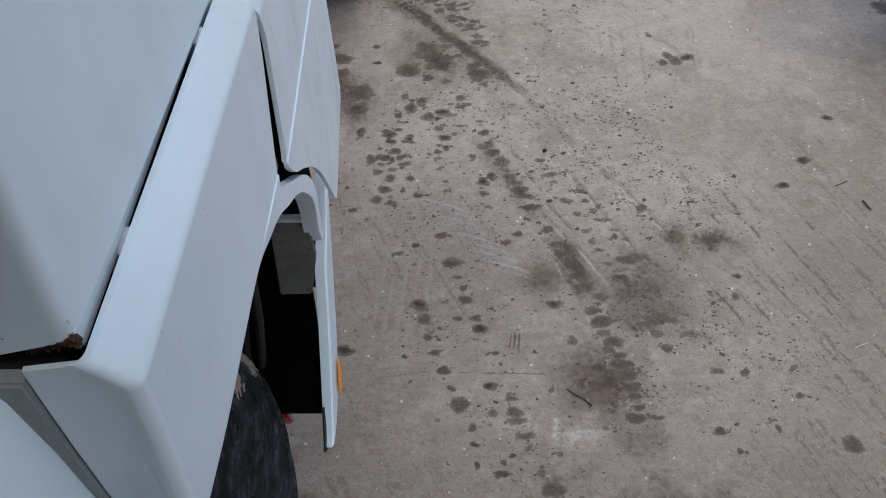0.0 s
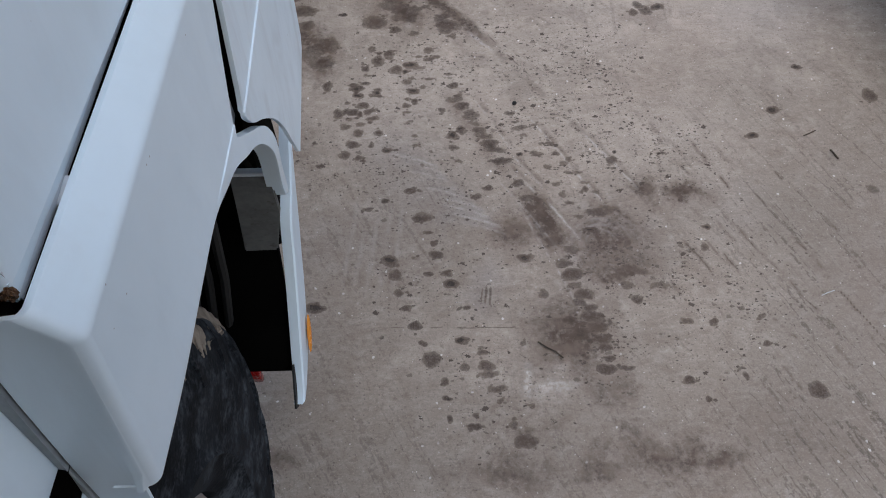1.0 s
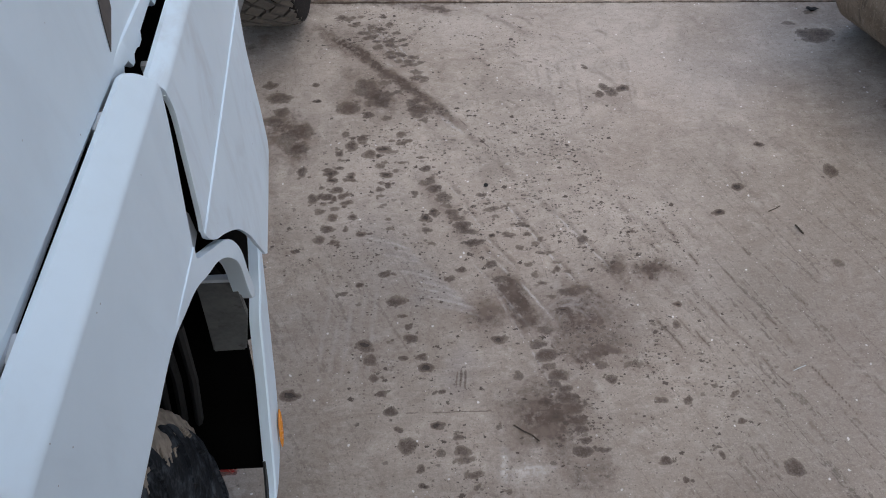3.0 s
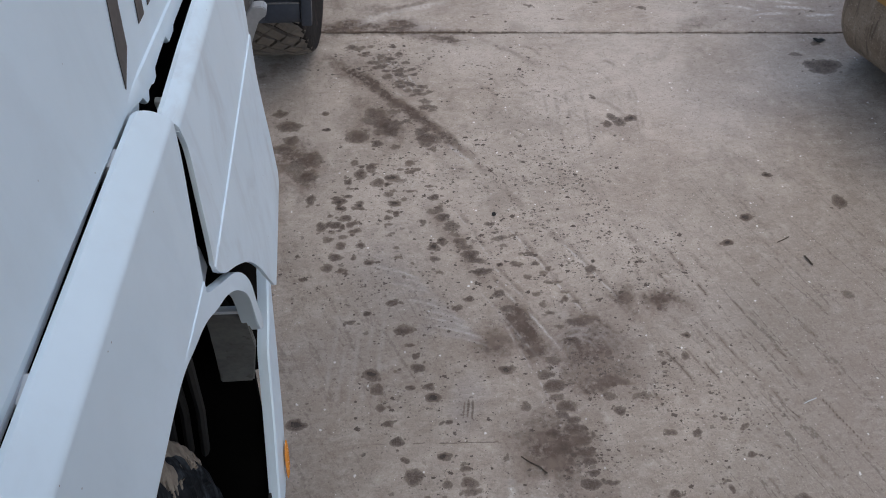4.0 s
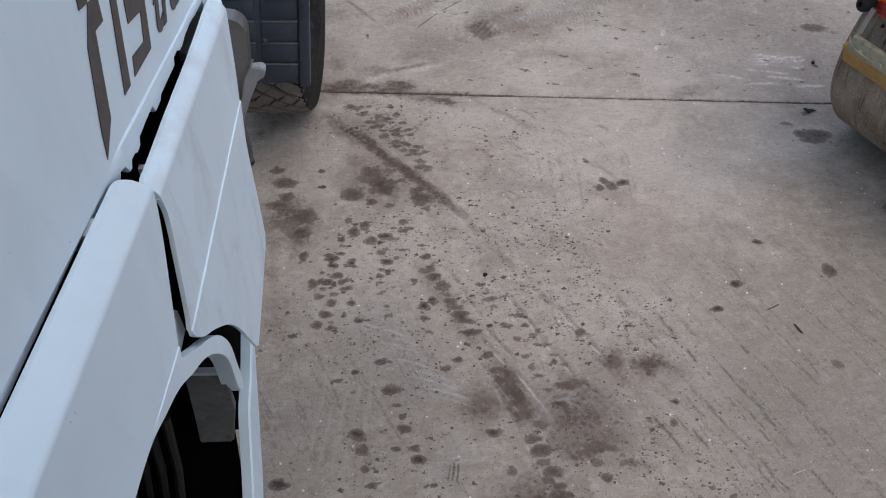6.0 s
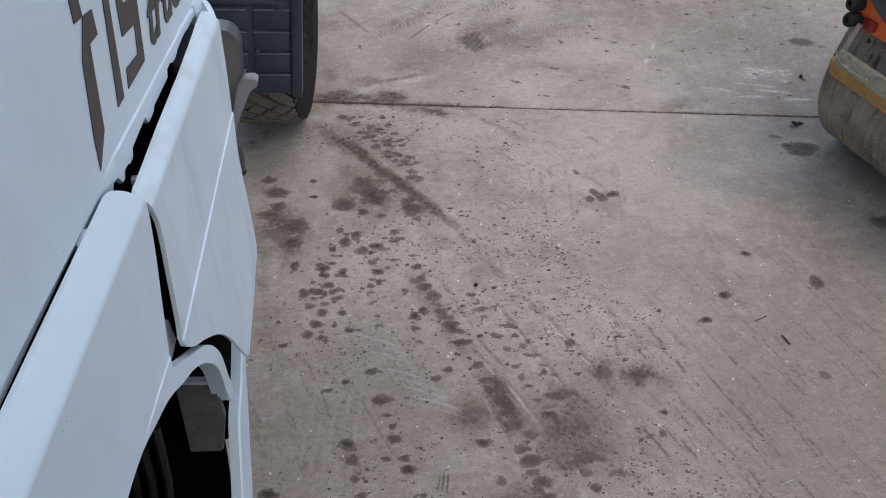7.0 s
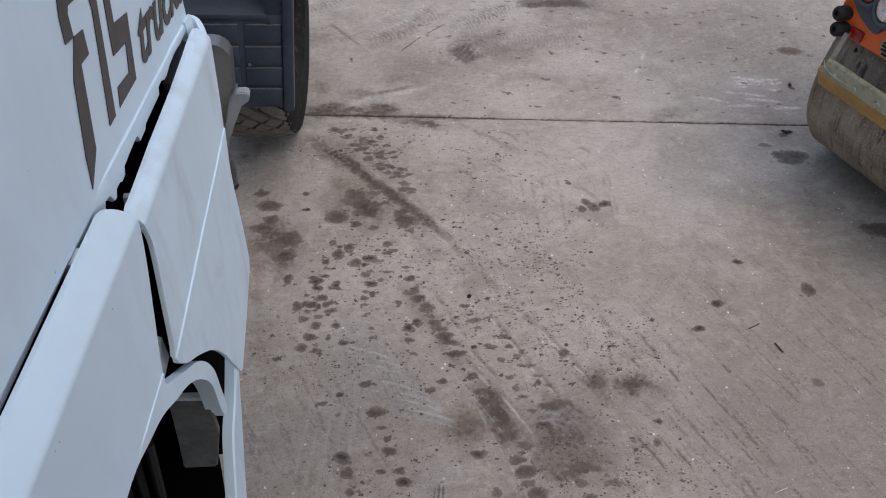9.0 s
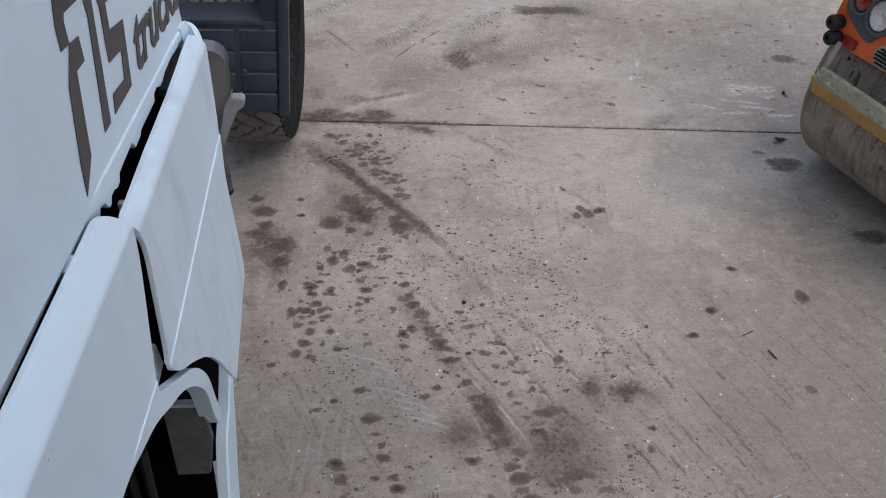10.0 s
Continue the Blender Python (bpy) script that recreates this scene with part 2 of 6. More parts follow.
    for size, rate, reach in (((52, 80, 1), 1.3, 0.50), ((95, 140, 1), 2.0, 0.46), ((190, 240, 1), 1.5, 0.40)):
        far, cell = cells(shaken(place(nt, size, 0.0), 110.0, 1.3))
        hit = maths(nt, "MULTIPLY", span(nt, maths(nt, "SUBTRACT", maths(nt, "MULTIPLY", clump, rate), cell[0]), 0.0, 0.03),
                    span(nt, maths(nt, "SUBTRACT", far, maths(nt, "MULTIPLY", cell[1], reach)), 0.0, 0.10, 1.0, 0.0))
        hit = maths(nt, "MULTIPLY", hit, span(nt, cell[2], 0.0, 1.0, 0.50, 0.95))
        drip = hit if drip is None else maths(nt, "MAXIMUM", drip, hit)
    colour = blend(nt, drip, colour, (0.078, 0.062, 0.049))
    edge = maths(nt, "ADD", dark, maths(nt, "MULTIPLY_ADD", maths(nt, "MULTIPLY_ADD", small, 0.45, maths(nt, "MULTIPLY", ragged, 0.55)), 0.62, -0.31))
    there = span(nt, dark, 0.05, 0.24)
    halo = maths(nt, "MULTIPLY", span(nt, edge, 0.10, 0.45), there)
    wet = maths(nt, "MULTIPLY", span(nt, edge, 0.20, 0.38), there)
    wet = maths(nt, "MULTIPLY", wet, span(nt, maths(nt, "ADD", small, fine), 0.75, 1.15, 0.70, 1.0))
    depth = span(nt, dark, 0.22, 0.95, 0.52, 0.95)
    colour = blend(nt, maths(nt, "MULTIPLY", halo, 0.22), colour, (0.200, 0.160, 0.124))
    colour = blend(nt, maths(nt, "MULTIPLY", wet, depth), colour, blend(nt, span(nt, maths(nt, "ADD", mid, patch), 0.8, 1.2), (0.056, 0.040, 0.030), (0.104, 0.077, 0.058)))
    deep = maths(nt, "MULTIPLY", span(nt, dark, 1.12, 1.22), wet)
    colour = blend(nt, maths(nt, "MULTIPLY", deep, 0.75), colour, (0.022, 0.018, 0.015))
    nt.links.new(colour, bsdf.inputs["Base Color"])
    nt.links.new(maths(nt, "MULTIPLY_ADD", wet, -0.04, 0.68), bsdf.inputs["Roughness"])
    bsdf.inputs["Specular IOR Level"].default_value = 0.32
    height = maths(nt, "ADD", maths(nt, "MULTIPLY", small, 0.7), maths(nt, "MULTIPLY", fine, 0.35))
    height = maths(nt, "MULTIPLY_ADD", dash, 0.2, height)
    height = maths(nt, "MULTIPLY_ADD", maths(nt, "MULTIPLY", slant, scores_and_shade), 0.5, height)
    height = maths(nt, "MULTIPLY_ADD", thin, -0.6, height)
    bumped(nt, bsdf, height, 0.5, 0.0035)
    return m


CONCRETE = concrete()
PAINT = white_paint("white_body_paint", 0.10)
PAINT_FILM = white_paint("white_arch_paint", 0.42)
# darker copy of the body white, carrying some of the inner faces' shade
PAINT_SHADED = plain("white_paint_shaded", (0.55, 0.61, 0.665), (0.47, 0.525, 0.575), 0.45, coat=0.15, bump=0.05)
DARK_PLASTIC = plain("black_moulded_plastic", (0.014, 0.015, 0.015), (0.026, 0.026, 0.025), 0.7, bump=0.3, shine=0.25)
# near-black: the deep shade under the cab is put into this colour
LINER_SHADE = plain("black_liner_and_shade", (0.0014, 0.0014, 0.0014), (0.0028, 0.0028, 0.0026), 0.9, bump=0.3, shine=0.02)
GUARD = plain("slate_grey_mudguard_plastic", (0.041, 0.053, 0.073), (0.028, 0.036, 0.051), 0.45, coarse=9, bump=0.25, dirt=(0.11, 0.105, 0.098), dirt_from=0.78, dirt_to=1.0)
# paler guard grey, for highlights painted on ribs and rivet
GUARD_PALE = plain("pale_guard_highlight", (0.090, 0.098, 0.11), (0.05, 0.055, 0.062), 0.7, coarse=30, bump=0.3)
RUBBER = plain("black_tyre_rubber", (0.007, 0.008, 0.0095), (0.021, 0.024, 0.028), 0.55, coarse=8, fine=120, shine=0.10, bump=0.3, depth=0.003, dirt=(0.062, 0.070, 0.078), dirt_from=0.60, dirt_to=0.84)
RUBBER.node_tree.nodes["Principled BSDF"].inputs["IOR"].default_value = 1.14
MUD_RUBBER = plain("dusty_tyre_tread", (0.165, 0.150, 0.130), (0.105, 0.096, 0.084), 0.85, coarse=14, bump=0.6, depth=0.003, dirt=(0.19, 0.165, 0.135), dirt_from=0.6, dirt_to=0.85)
DUSTY_RUBBER = plain("dusty_tyre_sidewall", (0.008, 0.008, 0.009), (0.018, 0.017, 0.017), 0.75, coarse=10, fine=120, shine=0.15, bump=0.4, depth=0.003, dirt=(0.075, 0.065, 0.055), dirt_from=0.66, dirt_to=0.90)
INNER_SHEET = plain("dusty_grey_sheet", (0.125, 0.133, 0.130), (0.080, 0.086, 0.084), 0.8, coarse=22, bump=0.3, dirt=(0.07, 0.068, 0.063), dirt_from=0.72, dirt_to=0.9)
MUD = plain("dried_mud", (0.30, 0.258, 0.205), (0.15, 0.125, 0.098), 0.9, coarse=30, bump=0.8, depth=0.004)
GASKET = plain("grey_rubber_seal", (0.30, 0.345, 0.365), (0.22, 0.255, 0.272), 0.7, bump=0.2)
GASKET_DARK = plain("dusty_black_hose", (0.15, 0.146, 0.14), (0.07, 0.067, 0.065), 0.75, bump=0.3)
RUST = plain("brown_rust", (0.12, 0.060, 0.028), (0.035, 0.02, 0.012), 0.9, coarse=60, fine=300, bump=0.9, depth=0.003)
STEEL = plain("brushed_dull_steel", (0.47, 0.466, 0.455), (0.36, 0.356, 0.347), 0.32, metal=0.85, coarse=8, bump=0.2)
BRACKET = plain("galvanised_bracket", (0.50, 0.52, 0.54), (0.40, 0.42, 0.44), 0.5, metal=0.5, bump=0.2)
DECAL = plain("dark_grey_vinyl", (0.052, 0.048, 0.046), (0.040, 0.037, 0.036), 0.4, bump=0.02)
AMBER = plain("amber_lens", (0.75, 0.27, 0.02), (0.62, 0.20, 0.015), 0.25, coat=0.5, bump=0.1)
RED_LENS = plain("red_lens", (0.30, 0.012, 0.01), (0.20, 0.008, 0.006), 0.25, coat=0.5, bump=0.1)


def drum_steel():
    """Drum skin: brown dust in streaks running round it, pale grit and dark drips."""
    m, nt, bsdf = start("dusty_drum_steel")
    streak = grain(nt, 1.0, 7, 0.65, place(nt, (55, 5, 5)), 0.4)
    drip = grain(nt, 1.0, 4, 0.55, place(nt, (26, 7, 7)), 0.3)
    cloud, fine = grain(nt, 5.0, 6, 0.6), grain(nt, 190.0, 4, 0.65)
    grit = node(nt, "ShaderNodeTexVoronoi", Scale=210.0)
    nt.links.new(place(nt), grit.inputs["Vector"])
    cell = nt.nodes.new("ShaderNodeSeparateColor")
    nt.links.new(grit.outputs["Color"], cell.inputs["Color"])
    colour = blend(nt, span(nt, cloud, 0.35, 0.68), (0.200, 0.162, 0.122), (0.34, 0.292, 0.233))
    colour = blend(nt, span(nt, streak, 0.50, 0.68, 0.0, 0.75), colour, (0.105, 0.086, 0.070))
    colour = blend(nt, span(nt, streak, 0.44, 0.30, 0.0, 0.55), colour, (0.46, 0.415, 0.355))
    colour = blend(nt, span(nt, fine, 0.52, 0.68, 0.0, 0.6), colour, (0.10, 0.083, 0.068))
    colour = blend(nt, span(nt, cell.outputs[0], 0.92, 0.99, 0.0, 0.5), colour, (0.50, 0.46, 0.40))
    colour = blend(nt, maths(nt, "MULTIPLY", span(nt, drip, 0.63, 0.68), 0.8), colour, (0.050, 0.040, 0.033))
    nt.links.new(colour, bsdf.inputs["Base Color"])
    bsdf.inputs["Roughness"].default_value = 0.72
    bsdf.inputs["Specular IOR Level"].default_value = 0.3
    bumped(nt, bsdf, maths(nt, "ADD", streak, fine), 0.5, 0.003)
    return m


DRUM = drum_steel()
SCRAPER = plain("ochre_scraper_rubber", (0.52, 0.33, 0.095), (0.38, 0.235, 0.075), 0.7, coarse=14, bump=0.4, dirt=(0.20, 0.14, 0.07), dirt_from=0.72, dirt_to=1.0)
SAGE = plain("sage_grey_paint", (0.36, 0.35, 0.25), (0.28, 0.275, 0.195), 0.6, coarse=18, bump=0.3, dirt=(0.12, 0.10, 0.075), dirt_from=0.65, dirt_to=0.9)
ORANGE = plain("orange_machine_paint", (0.80, 0.135, 0.018), (0.70, 0.105, 0.014), 0.38, coat=0.3, bump=0.06)
POD = plain("blue_grey_plastic", (0.075, 0.09, 0.105), (0.055, 0.065, 0.078), 0.5, bump=0.2)
SILVER = plain("lamp_reflector", (0.80, 0.80, 0.80), (0.66, 0.66, 0.67), 0.3, metal=0.8, coarse=60, bump=0.2)
TWIG = plain("dry_twig", (0.085, 0.066, 0.045), (0.05, 0.04, 0.03), 0.9, coarse=50, bump=0.5)

# ---- the yard: one concrete sheet with a joint, reaching the horizon ----
# Oil drips and tyre marks: x, y, half width, half length, in metres.
DRIPS_BY_TRUCK = [(0.035, 2.183, 0.036, 0.029), (0.106, 2.226, 0.029, 0.018), (0.066, 2.126, 0.04, 0.022), (0.096, 2.106, 0.028, 0.017), (-0.034, 2.071, 0.04, 0.028), (0.037, 2.034, 0.019, 0.014), (0.106, 2.015, 0.02, 0.01), (-0.15, 2.192, 0.012, 0.009), (-0.146, 2.109, 0.008, 0.005), (-0.314, 2.197, 0.012, 0.018), (-0.279, 2.13, 0.045, 0.023), (-0.264, 2.06, 0.028, 0.022), (-0.208, 1.964, 0.030, 0.022), (-0.2, 1.899, 0.020, 0.016), (-0.178, 1.784, 0.015, 0.02), (-0.04, 1.949, 0.015, 0.014), (0.019, 1.922, 0.015, 0.013), (-0.016, 1.892, 0.02, 0.021), (-0.057, 1.859, 0.013, 0.012), (0.043, 1.852, 0.023, 0.016), (0.097, 1.87, 0.021, 0.016), (0.078, 1.799, 0.017, 0.013), (0.155, 1.934, 0.017, 0.013), (0.154, 1.895, 0.016, 0.008)]
LUG_PRINTS_LEFT = [(-0.083, 1.771, 0.023, 0.01), (-0.082, 1.747, 0.019, 0.008), (-0.012, 1.739, 0.011, 0.007), (0.1, 1.75, 0.017, 0.005), (-0.143, 1.668, 0.016, 0.021), (-0.097, 1.675, 0.014, 0.012), (-0.061, 1.705, 0.015, 0.012), (-0.047, 1.677, 0.014, 0.012), (-0.032, 1.648, 0.019, 0.009), (0.078, 1.697, 0.013, 0.009), (0.106, 1.716, 0.011, 0.012), (0.234, 1.78, 0.016, 0.013), (0.22, 1.83, 0.014, 0.008), (0.207, 2.096, 0.028, 0.014), (0.222, 2.054, 0.035, 0.019), (0.246, 1.731, 0.015, 0.012), (0.264, 1.695, 0.018, 0.014), (0.281, 1.664, 0.017, 0.014), (-0.122, 1.616, 0.014, 0.014), (-0.076, 1.593, 0.018, 0.014), (-0.012, 1.592, 0.016, 0.01), (0.017, 1.52, 0.018, 0.007), (-0.092, 1.548, 0.022, 0.014), (-0.117, 1.504, 0.018, 0.016)]
LUG_PRINTS_MIDDLE = [(-0.072, 1.492, 0.011, 0.009), (-0.195, 1.467, 0.005, 0.007), (-0.21, 1.556, 0.007, 0.005), (0.089, 1.367, 0.017, 0.01), (0.123, 1.271, 0.027, 0.015), (0.012, 1.333, 0.012, 0.008), (-0.039, 1.303, 0.017, 0.008), (0.14, 1.218, 0.013, 0.005), (0.156, 1.184, 0.01, 0.008), (0.164, 1.146, 0.019, 0.013), (0.027, 1.128, 0.022, 0.017), (0.044, 1.082, 0.02, 0.017), (0.106, 1.137, 0.008, 0.005), (0.192, 1.081, 0.013, 0.011), (0.203, 1.048, 0.02, 0.011), (0.138, 1.081, 0.013, 0.007), (0.252, 1.602, 0.01, 0.01), (0.224, 1.579, 0.012, 0.011), (0.314, 1.578, 0.018, 0.012), (0.339, 1.533, 0.018, 0.018), (0.362, 1.467, 0.014, 0.009), (0.419, 1.392, 0.015, 0.009), (0.287, 1.341, 0.017, 0.01), (0.319, 1.372, 0.017, 0.008), (0.417, 1.126, 0.019, 0.012)]
LUG_PRINTS_NEAR = [(0.14, 0.82, 0.021, 0.021), (0.121, 0.868, 0.011, 0.007), (0.229, 0.873, 0.014, 0.008), (0.282, 0.837, 0.015, 0.008), (0.288, 0.8, 0.021, 0.014), (0.227, 0.8, 0.011, 0.011), (0.173, 0.758, 0.011, 0.011), (0.294, 0.776, 0.027, 0.01), (0.314, 0.734, 0.025, 0.01), (0.32, 0.702, 0.015, 0.006), (0.259, 0.662, 0.009, 0.009), (0.251, 0.633, 0.023, 0.007), (0.186, 0.655, 0.008, 0.007), (0.18, 0.707, 0.012, 0.006), (0.352, 0.633, 0.012, 0.012), (0.378, 0.59, 0.028, 0.015), (0.098, 0.918, 0.016, 0.011), (0.074, 0.975, 0.013, 0.007), (0.05, 1.024, 0.013, 0.011), (-0.176, 0.985, 0.015, 0.014), (0.24, 0.971, 0.01, 0.007), (0.403, 0.68, 0.008, 0.006), (0.393, 0.866, 0.006, 0.007)]
LUG_PRINTS_RIGHT = [(0.583, 0.938, 0.024, 0.016), (0.602, 0.905, 0.024, 0.015), (0.556, 0.981, 0.019, 0.014), (0.613, 0.871, 0.021, 0.012), (0.617, 0.844, 0.018, 0.012), (0.628, 0.812, 0.015, 0.008), (0.609, 0.783, 0.024, 0.013), (0.527, 0.93, 0.016, 0.014), (0.554, 0.888, 0.015, 0.013), (0.669, 0.783, 0.021, 0.006), (0.851, 0.92, 0.016, 0.01), (0.722, 0.986, 0.016, 0.011), (0.826, 0.744, 0.018, 0.01), (0.869, 0.695, 0.01, 0.006), (1.005, 0.953, 0.011, 0.007), (0.974, 0.774, 0.01, 0.006), (0.983, 0.751, 0.008, 0.011), (1.165, 0.712, 0.023, 0.023), (0.927, 0.912, 0.011, 0.009), (1.062, 0.928, 0.01, 0.007), (1.057, 0.845, 0.011, 0.008), (0.942, 1.151, 0.013, 0.014), (0.714, 1.464, 0.014, 0.017), (0.871, 1.491, 0.014, 0.004)]
DRIPS_IN_YARD = [(0.647, 1.278, 0.036, 0.013), (0.623, 1.215, 0.018, 0.01), (0.702, 1.069, 0.036, 0.011), (0.558, 1.07, 0.024, 0.018), (0.889, 2.138, 0.016, 0.014), (0.919, 2.109, 0.02, 0.02), (0.965, 2.123, 0.018, 0.014), (0.877, 2.099, 0.014, 0.012), (1.259, 1.657, 0.016, 0.009), (1.387, 1.838, 0.014, 0.005), (1.172, 1.555, 0.015, 0.007), (0.842, 2.24, 0.007, 0.009), (1.716, 2.384, 0.03, 0.026), (1.775, 2.381, 0.055, 0.026), (1.77, 2.507, 0.017, 0.011), (1.988, 3.089, 0.05, 0.026), (0.894, 3.486, 0.125, 0.02), (-0.012, 3.027, 0.008, 0.008), (1.91, 2.817, 0.012, 0.011), (0.844, 2.879, 0.015, 0.007)]
SOFT_STAINS = [(0.381, 1.211, 0.092, 0.087), (0.543, 0.93, 0.101, 0.119), (0.808, 1.337, 0.041, 0.046), (0.918, 1.332, 0.04, 0.03), (0.701, 1.18, 0.091, 0.115), (0.515, 0.815, 0.106, 0.096), (-0.187, 1.951, 0.078, 0.106), (0.045, 2.14, 0.122, 0.114), (0.558, 0.533, 0.086, 0.04), (0.763, 0.556, 0.079, 0.058), (0.888, 0.531, 0.064, 0.026), (0.658, 0.53, 0.04, 0.023), (0.33, 0.539, 0.064, 0.031), (0.415, 0.534, 0.046, 0.022), (-0.24, 0.561, 0.021, 0.031), (0.511, 3.074, 0.061, 0.086), (0.281, 2.967, 0.173, 0.115), (-0.121, 2.694, 0.104, 0.052), (0.1, 2.676, 0.09, 0.026), (0.319, 2.587, 0.065, 0.025), (1.352, 2.663, 0.053, 0.022), (1.06, 3.483, 0.112, 0.071), (0.618, 3.14, 0.13, 0.062), (-0.04, 2.434, 0.133, 0.066)]
JOINT_SLOPE, JOINT = -0.0375, 2.640
SHEET = (-0.5, 2.45, 0.25, 3.85)


def smooth_field(rng, x, y, size):
    """Even noise between -1 and 1 with features of the given size, at the places x, y."""
    cells = rng.random((256, 256)) * 2 - 1
    gx, gy = (x - SHEET[0]) / size + 3, (y - SHEET[2]) / size + 3
    ix, iy = np.floor(gx).astype(int), np.floor(gy).astype(int)
    fx, fy = gx - ix, gy - iy
    fx, fy = fx * fx * (3 - 2 * fx), fy * fy * (3 - 2 * fy)
    at = lambda i, j: cells[i % 256, j % 256]
    return (at(ix, iy) * (1 - fx) + at(ix + 1, iy) * fx) * (1 - fy) + (at(ix, iy + 1) * (1 - fx) + at(ix + 1, iy + 1) * fx) * fy


def yard():
    rng = np.random.default_rng(7)
    xs = np.concatenate([np.arange(SHEET[0], -0.35, 0.006), np.arange(-0.35, 1.25, 0.0032), np.arange(1.25, SHEET[1] + 1e-6, 0.006)])
    vs = np.concatenate([np.arange(SHEET[2], 0.50, 0.006), np.arange(0.50, 2.74, 0.0032), np.arange(2.74, SHEET[3] + 1e-6, 0.006)])
    vs = np.sort(np.concatenate([vs[np.abs(vs - JOINT) > 0.012], JOINT + np.array([-0.011, -0.008, -0.005, -0.003, -0.0015, 0.0, 0.0015, 0.003, 0.005, 0.008, 0.011])]))
    nx, ny = len(xs), len(vs)
    X, V = np.meshgrid(xs, vs)
    Y = V + JOINT_SLOPE * X
    x, y = X.ravel(), Y.ravel()
    wx = 0.006 * smooth_field(rng, x, y, 0.03) + 0.005 * smooth_field(rng, x, y, 0.013) + 0.0025 * smooth_field(rng, x, y, 0.007)
    wy = 0.006 * smooth_field(rng, x, y, 0.03) + 0.005 * smooth_field(rng, x, y, 0.013) + 0.0025 * smooth_field(rng, x, y, 0.007)
    bx, by = 0.03 * smooth_field(rng, x, y, 0.09) + 2 * wx, 0.03 * smooth_field(rng, x, y, 0.09) + 2 * wy
    dark, brown, pale, drops, scores_and_shade, red, blue, far_light = (np.zeros(nx * ny) for _ in range(8))

    def window(x0, x1, y0, y1):
        """The sheet's points within a rectangle."""
        a, b = np.searchsorted(xs, (x0, x1))
        c, d = np.searchsorted(vs, (y0 - 0.02, y1 + 0.1))
        return (np.arange(c, d)[:, None] * nx + np.arange(a, b)[None, :]).ravel()

    def spot(layer, cx, cy, rx, ry, amount, turn=0.0, soft=False):
        reach = 2.6 * max(rx, ry) + 0.02
        near = window(cx - reach, cx + reach, cy - reach, cy + reach)
        dx = x[near] + (bx if soft else 0.75 * wx)[near] - cx
        dy = y[near] + (by if soft else 0.65 * wy)[near] - cy
        c, s = math.cos(turn), math.sin(turn)
        d = np.hypot((c * dx + s * dy) / rx, (c * dy - s * dx) / ry)
        value = amount * (np.exp(-0.75 * d * d) if soft else np.clip(1.5 - 0.86 * d, 0, 1))
        layer[near] = np.maximum(layer[near], value)

    def blot(cx, cy, rx, ry, amount, turn=0.0):
        """A print or drip: a few drops run together, with splashes beside it."""
        spot(dark, cx, cy, rx * 0.86, ry * 0.86, amount, turn)
        for _ in range(int(rng.integers(2, 5))):
            a, r = rng.uniform(0, 2 * math.pi), rng.uniform(0.25, 0.70)
            k = rng.uniform(0.36, 0.62)
            spot(dark, cx + rx * r * math.cos(a), cy + ry * r * math.sin(a), rx * k, max(ry * k * rng.uniform(0.7, 1.1), 0.0028), amount * rng.uniform(0.75, 1.05), turn + rng.normal() * 0.3)
        for _ in range(int(rng.integers(0, 3))):
            a, r, k = rng.uniform(0, 2 * math.pi), rng.uniform(1.2, 2.0), rng.uniform(0.0022, 0.0042)
            spot(dark, cx + rx * r * math.cos(a), cy + ry * r * math.sin(a), 1.4 * k, k, amount * rng.uniform(0.6, 1.0))

    def track(layer, points, width, amount, lug=0.0, broken=0.0, taper=1.0):
        """A tyre's mark along a smooth line, plain or printed as a ladder of lugs."""
        run, line = 0.0, curve([(p[0], p[1], 0) for p in points], 5)
        reach = 2.4 * width * max(taper, 1.0) + 0.02
        lows, highs = [min(p[i] for p in line) - reach for i in (0, 1)], [max(p[i] for p in line) + reach for i in (0, 1)]
        here = window(lows[0], highs[0], lows[1], highs[1])
        hx, hy = x[here], y[here]
        best, along = np.full(len(here), 9.0), np.zeros(len(here))
        total = sum((q - p).length for p, q in zip(line, line[1:]))
        stray = min(1.0, width / 0.012)
        px, py = hx + stray * wx[here], hy + stray * wy[here]
        for p, q in zip(line, line[1:]):
            way = q - p
            length = max(way.length, 1e-6)
            ux, uy = way.x / length, way.y / length
            t = (px - p.x) * ux + (py - p.y) * uy
            d = np.hypot(px - p.x - ux * np.clip(t, 0, length), py - p.y - uy * np.clip(t, 0, length))
            near = d < best
            best[near], along[near] = d[near], run + np.clip(t, 0, length)[near]
            run += length
        w = width * (1.0 + (taper - 1.0) * along / total)
        value = amount * np.clip(1.35 - 0.62 * best / w, 0, 1) * np.clip(0.35 + along / (0.25 * total), 0, 1) * np.clip(0.35 + (total - along) / (0.25 * total), 0, 1)
        if lug:
            beat = np.sin(2 * math.pi * (along + 0.35 * best + 0.3 * lug * smooth_field(rng, hx, hy, 0.05)) / lug)
            value = value * np.clip(0.62 + 0.95 * beat, 0.12, 1.0)
        if broken:
            value = value * np.clip(1.0 + broken * (smooth_field(rng, hx, hy, 0.05) + 0.6 * smooth_field(rng, hx, hy, 0.018)), 0, 1.15)
        layer[here] = np.maximum(layer[here], value)

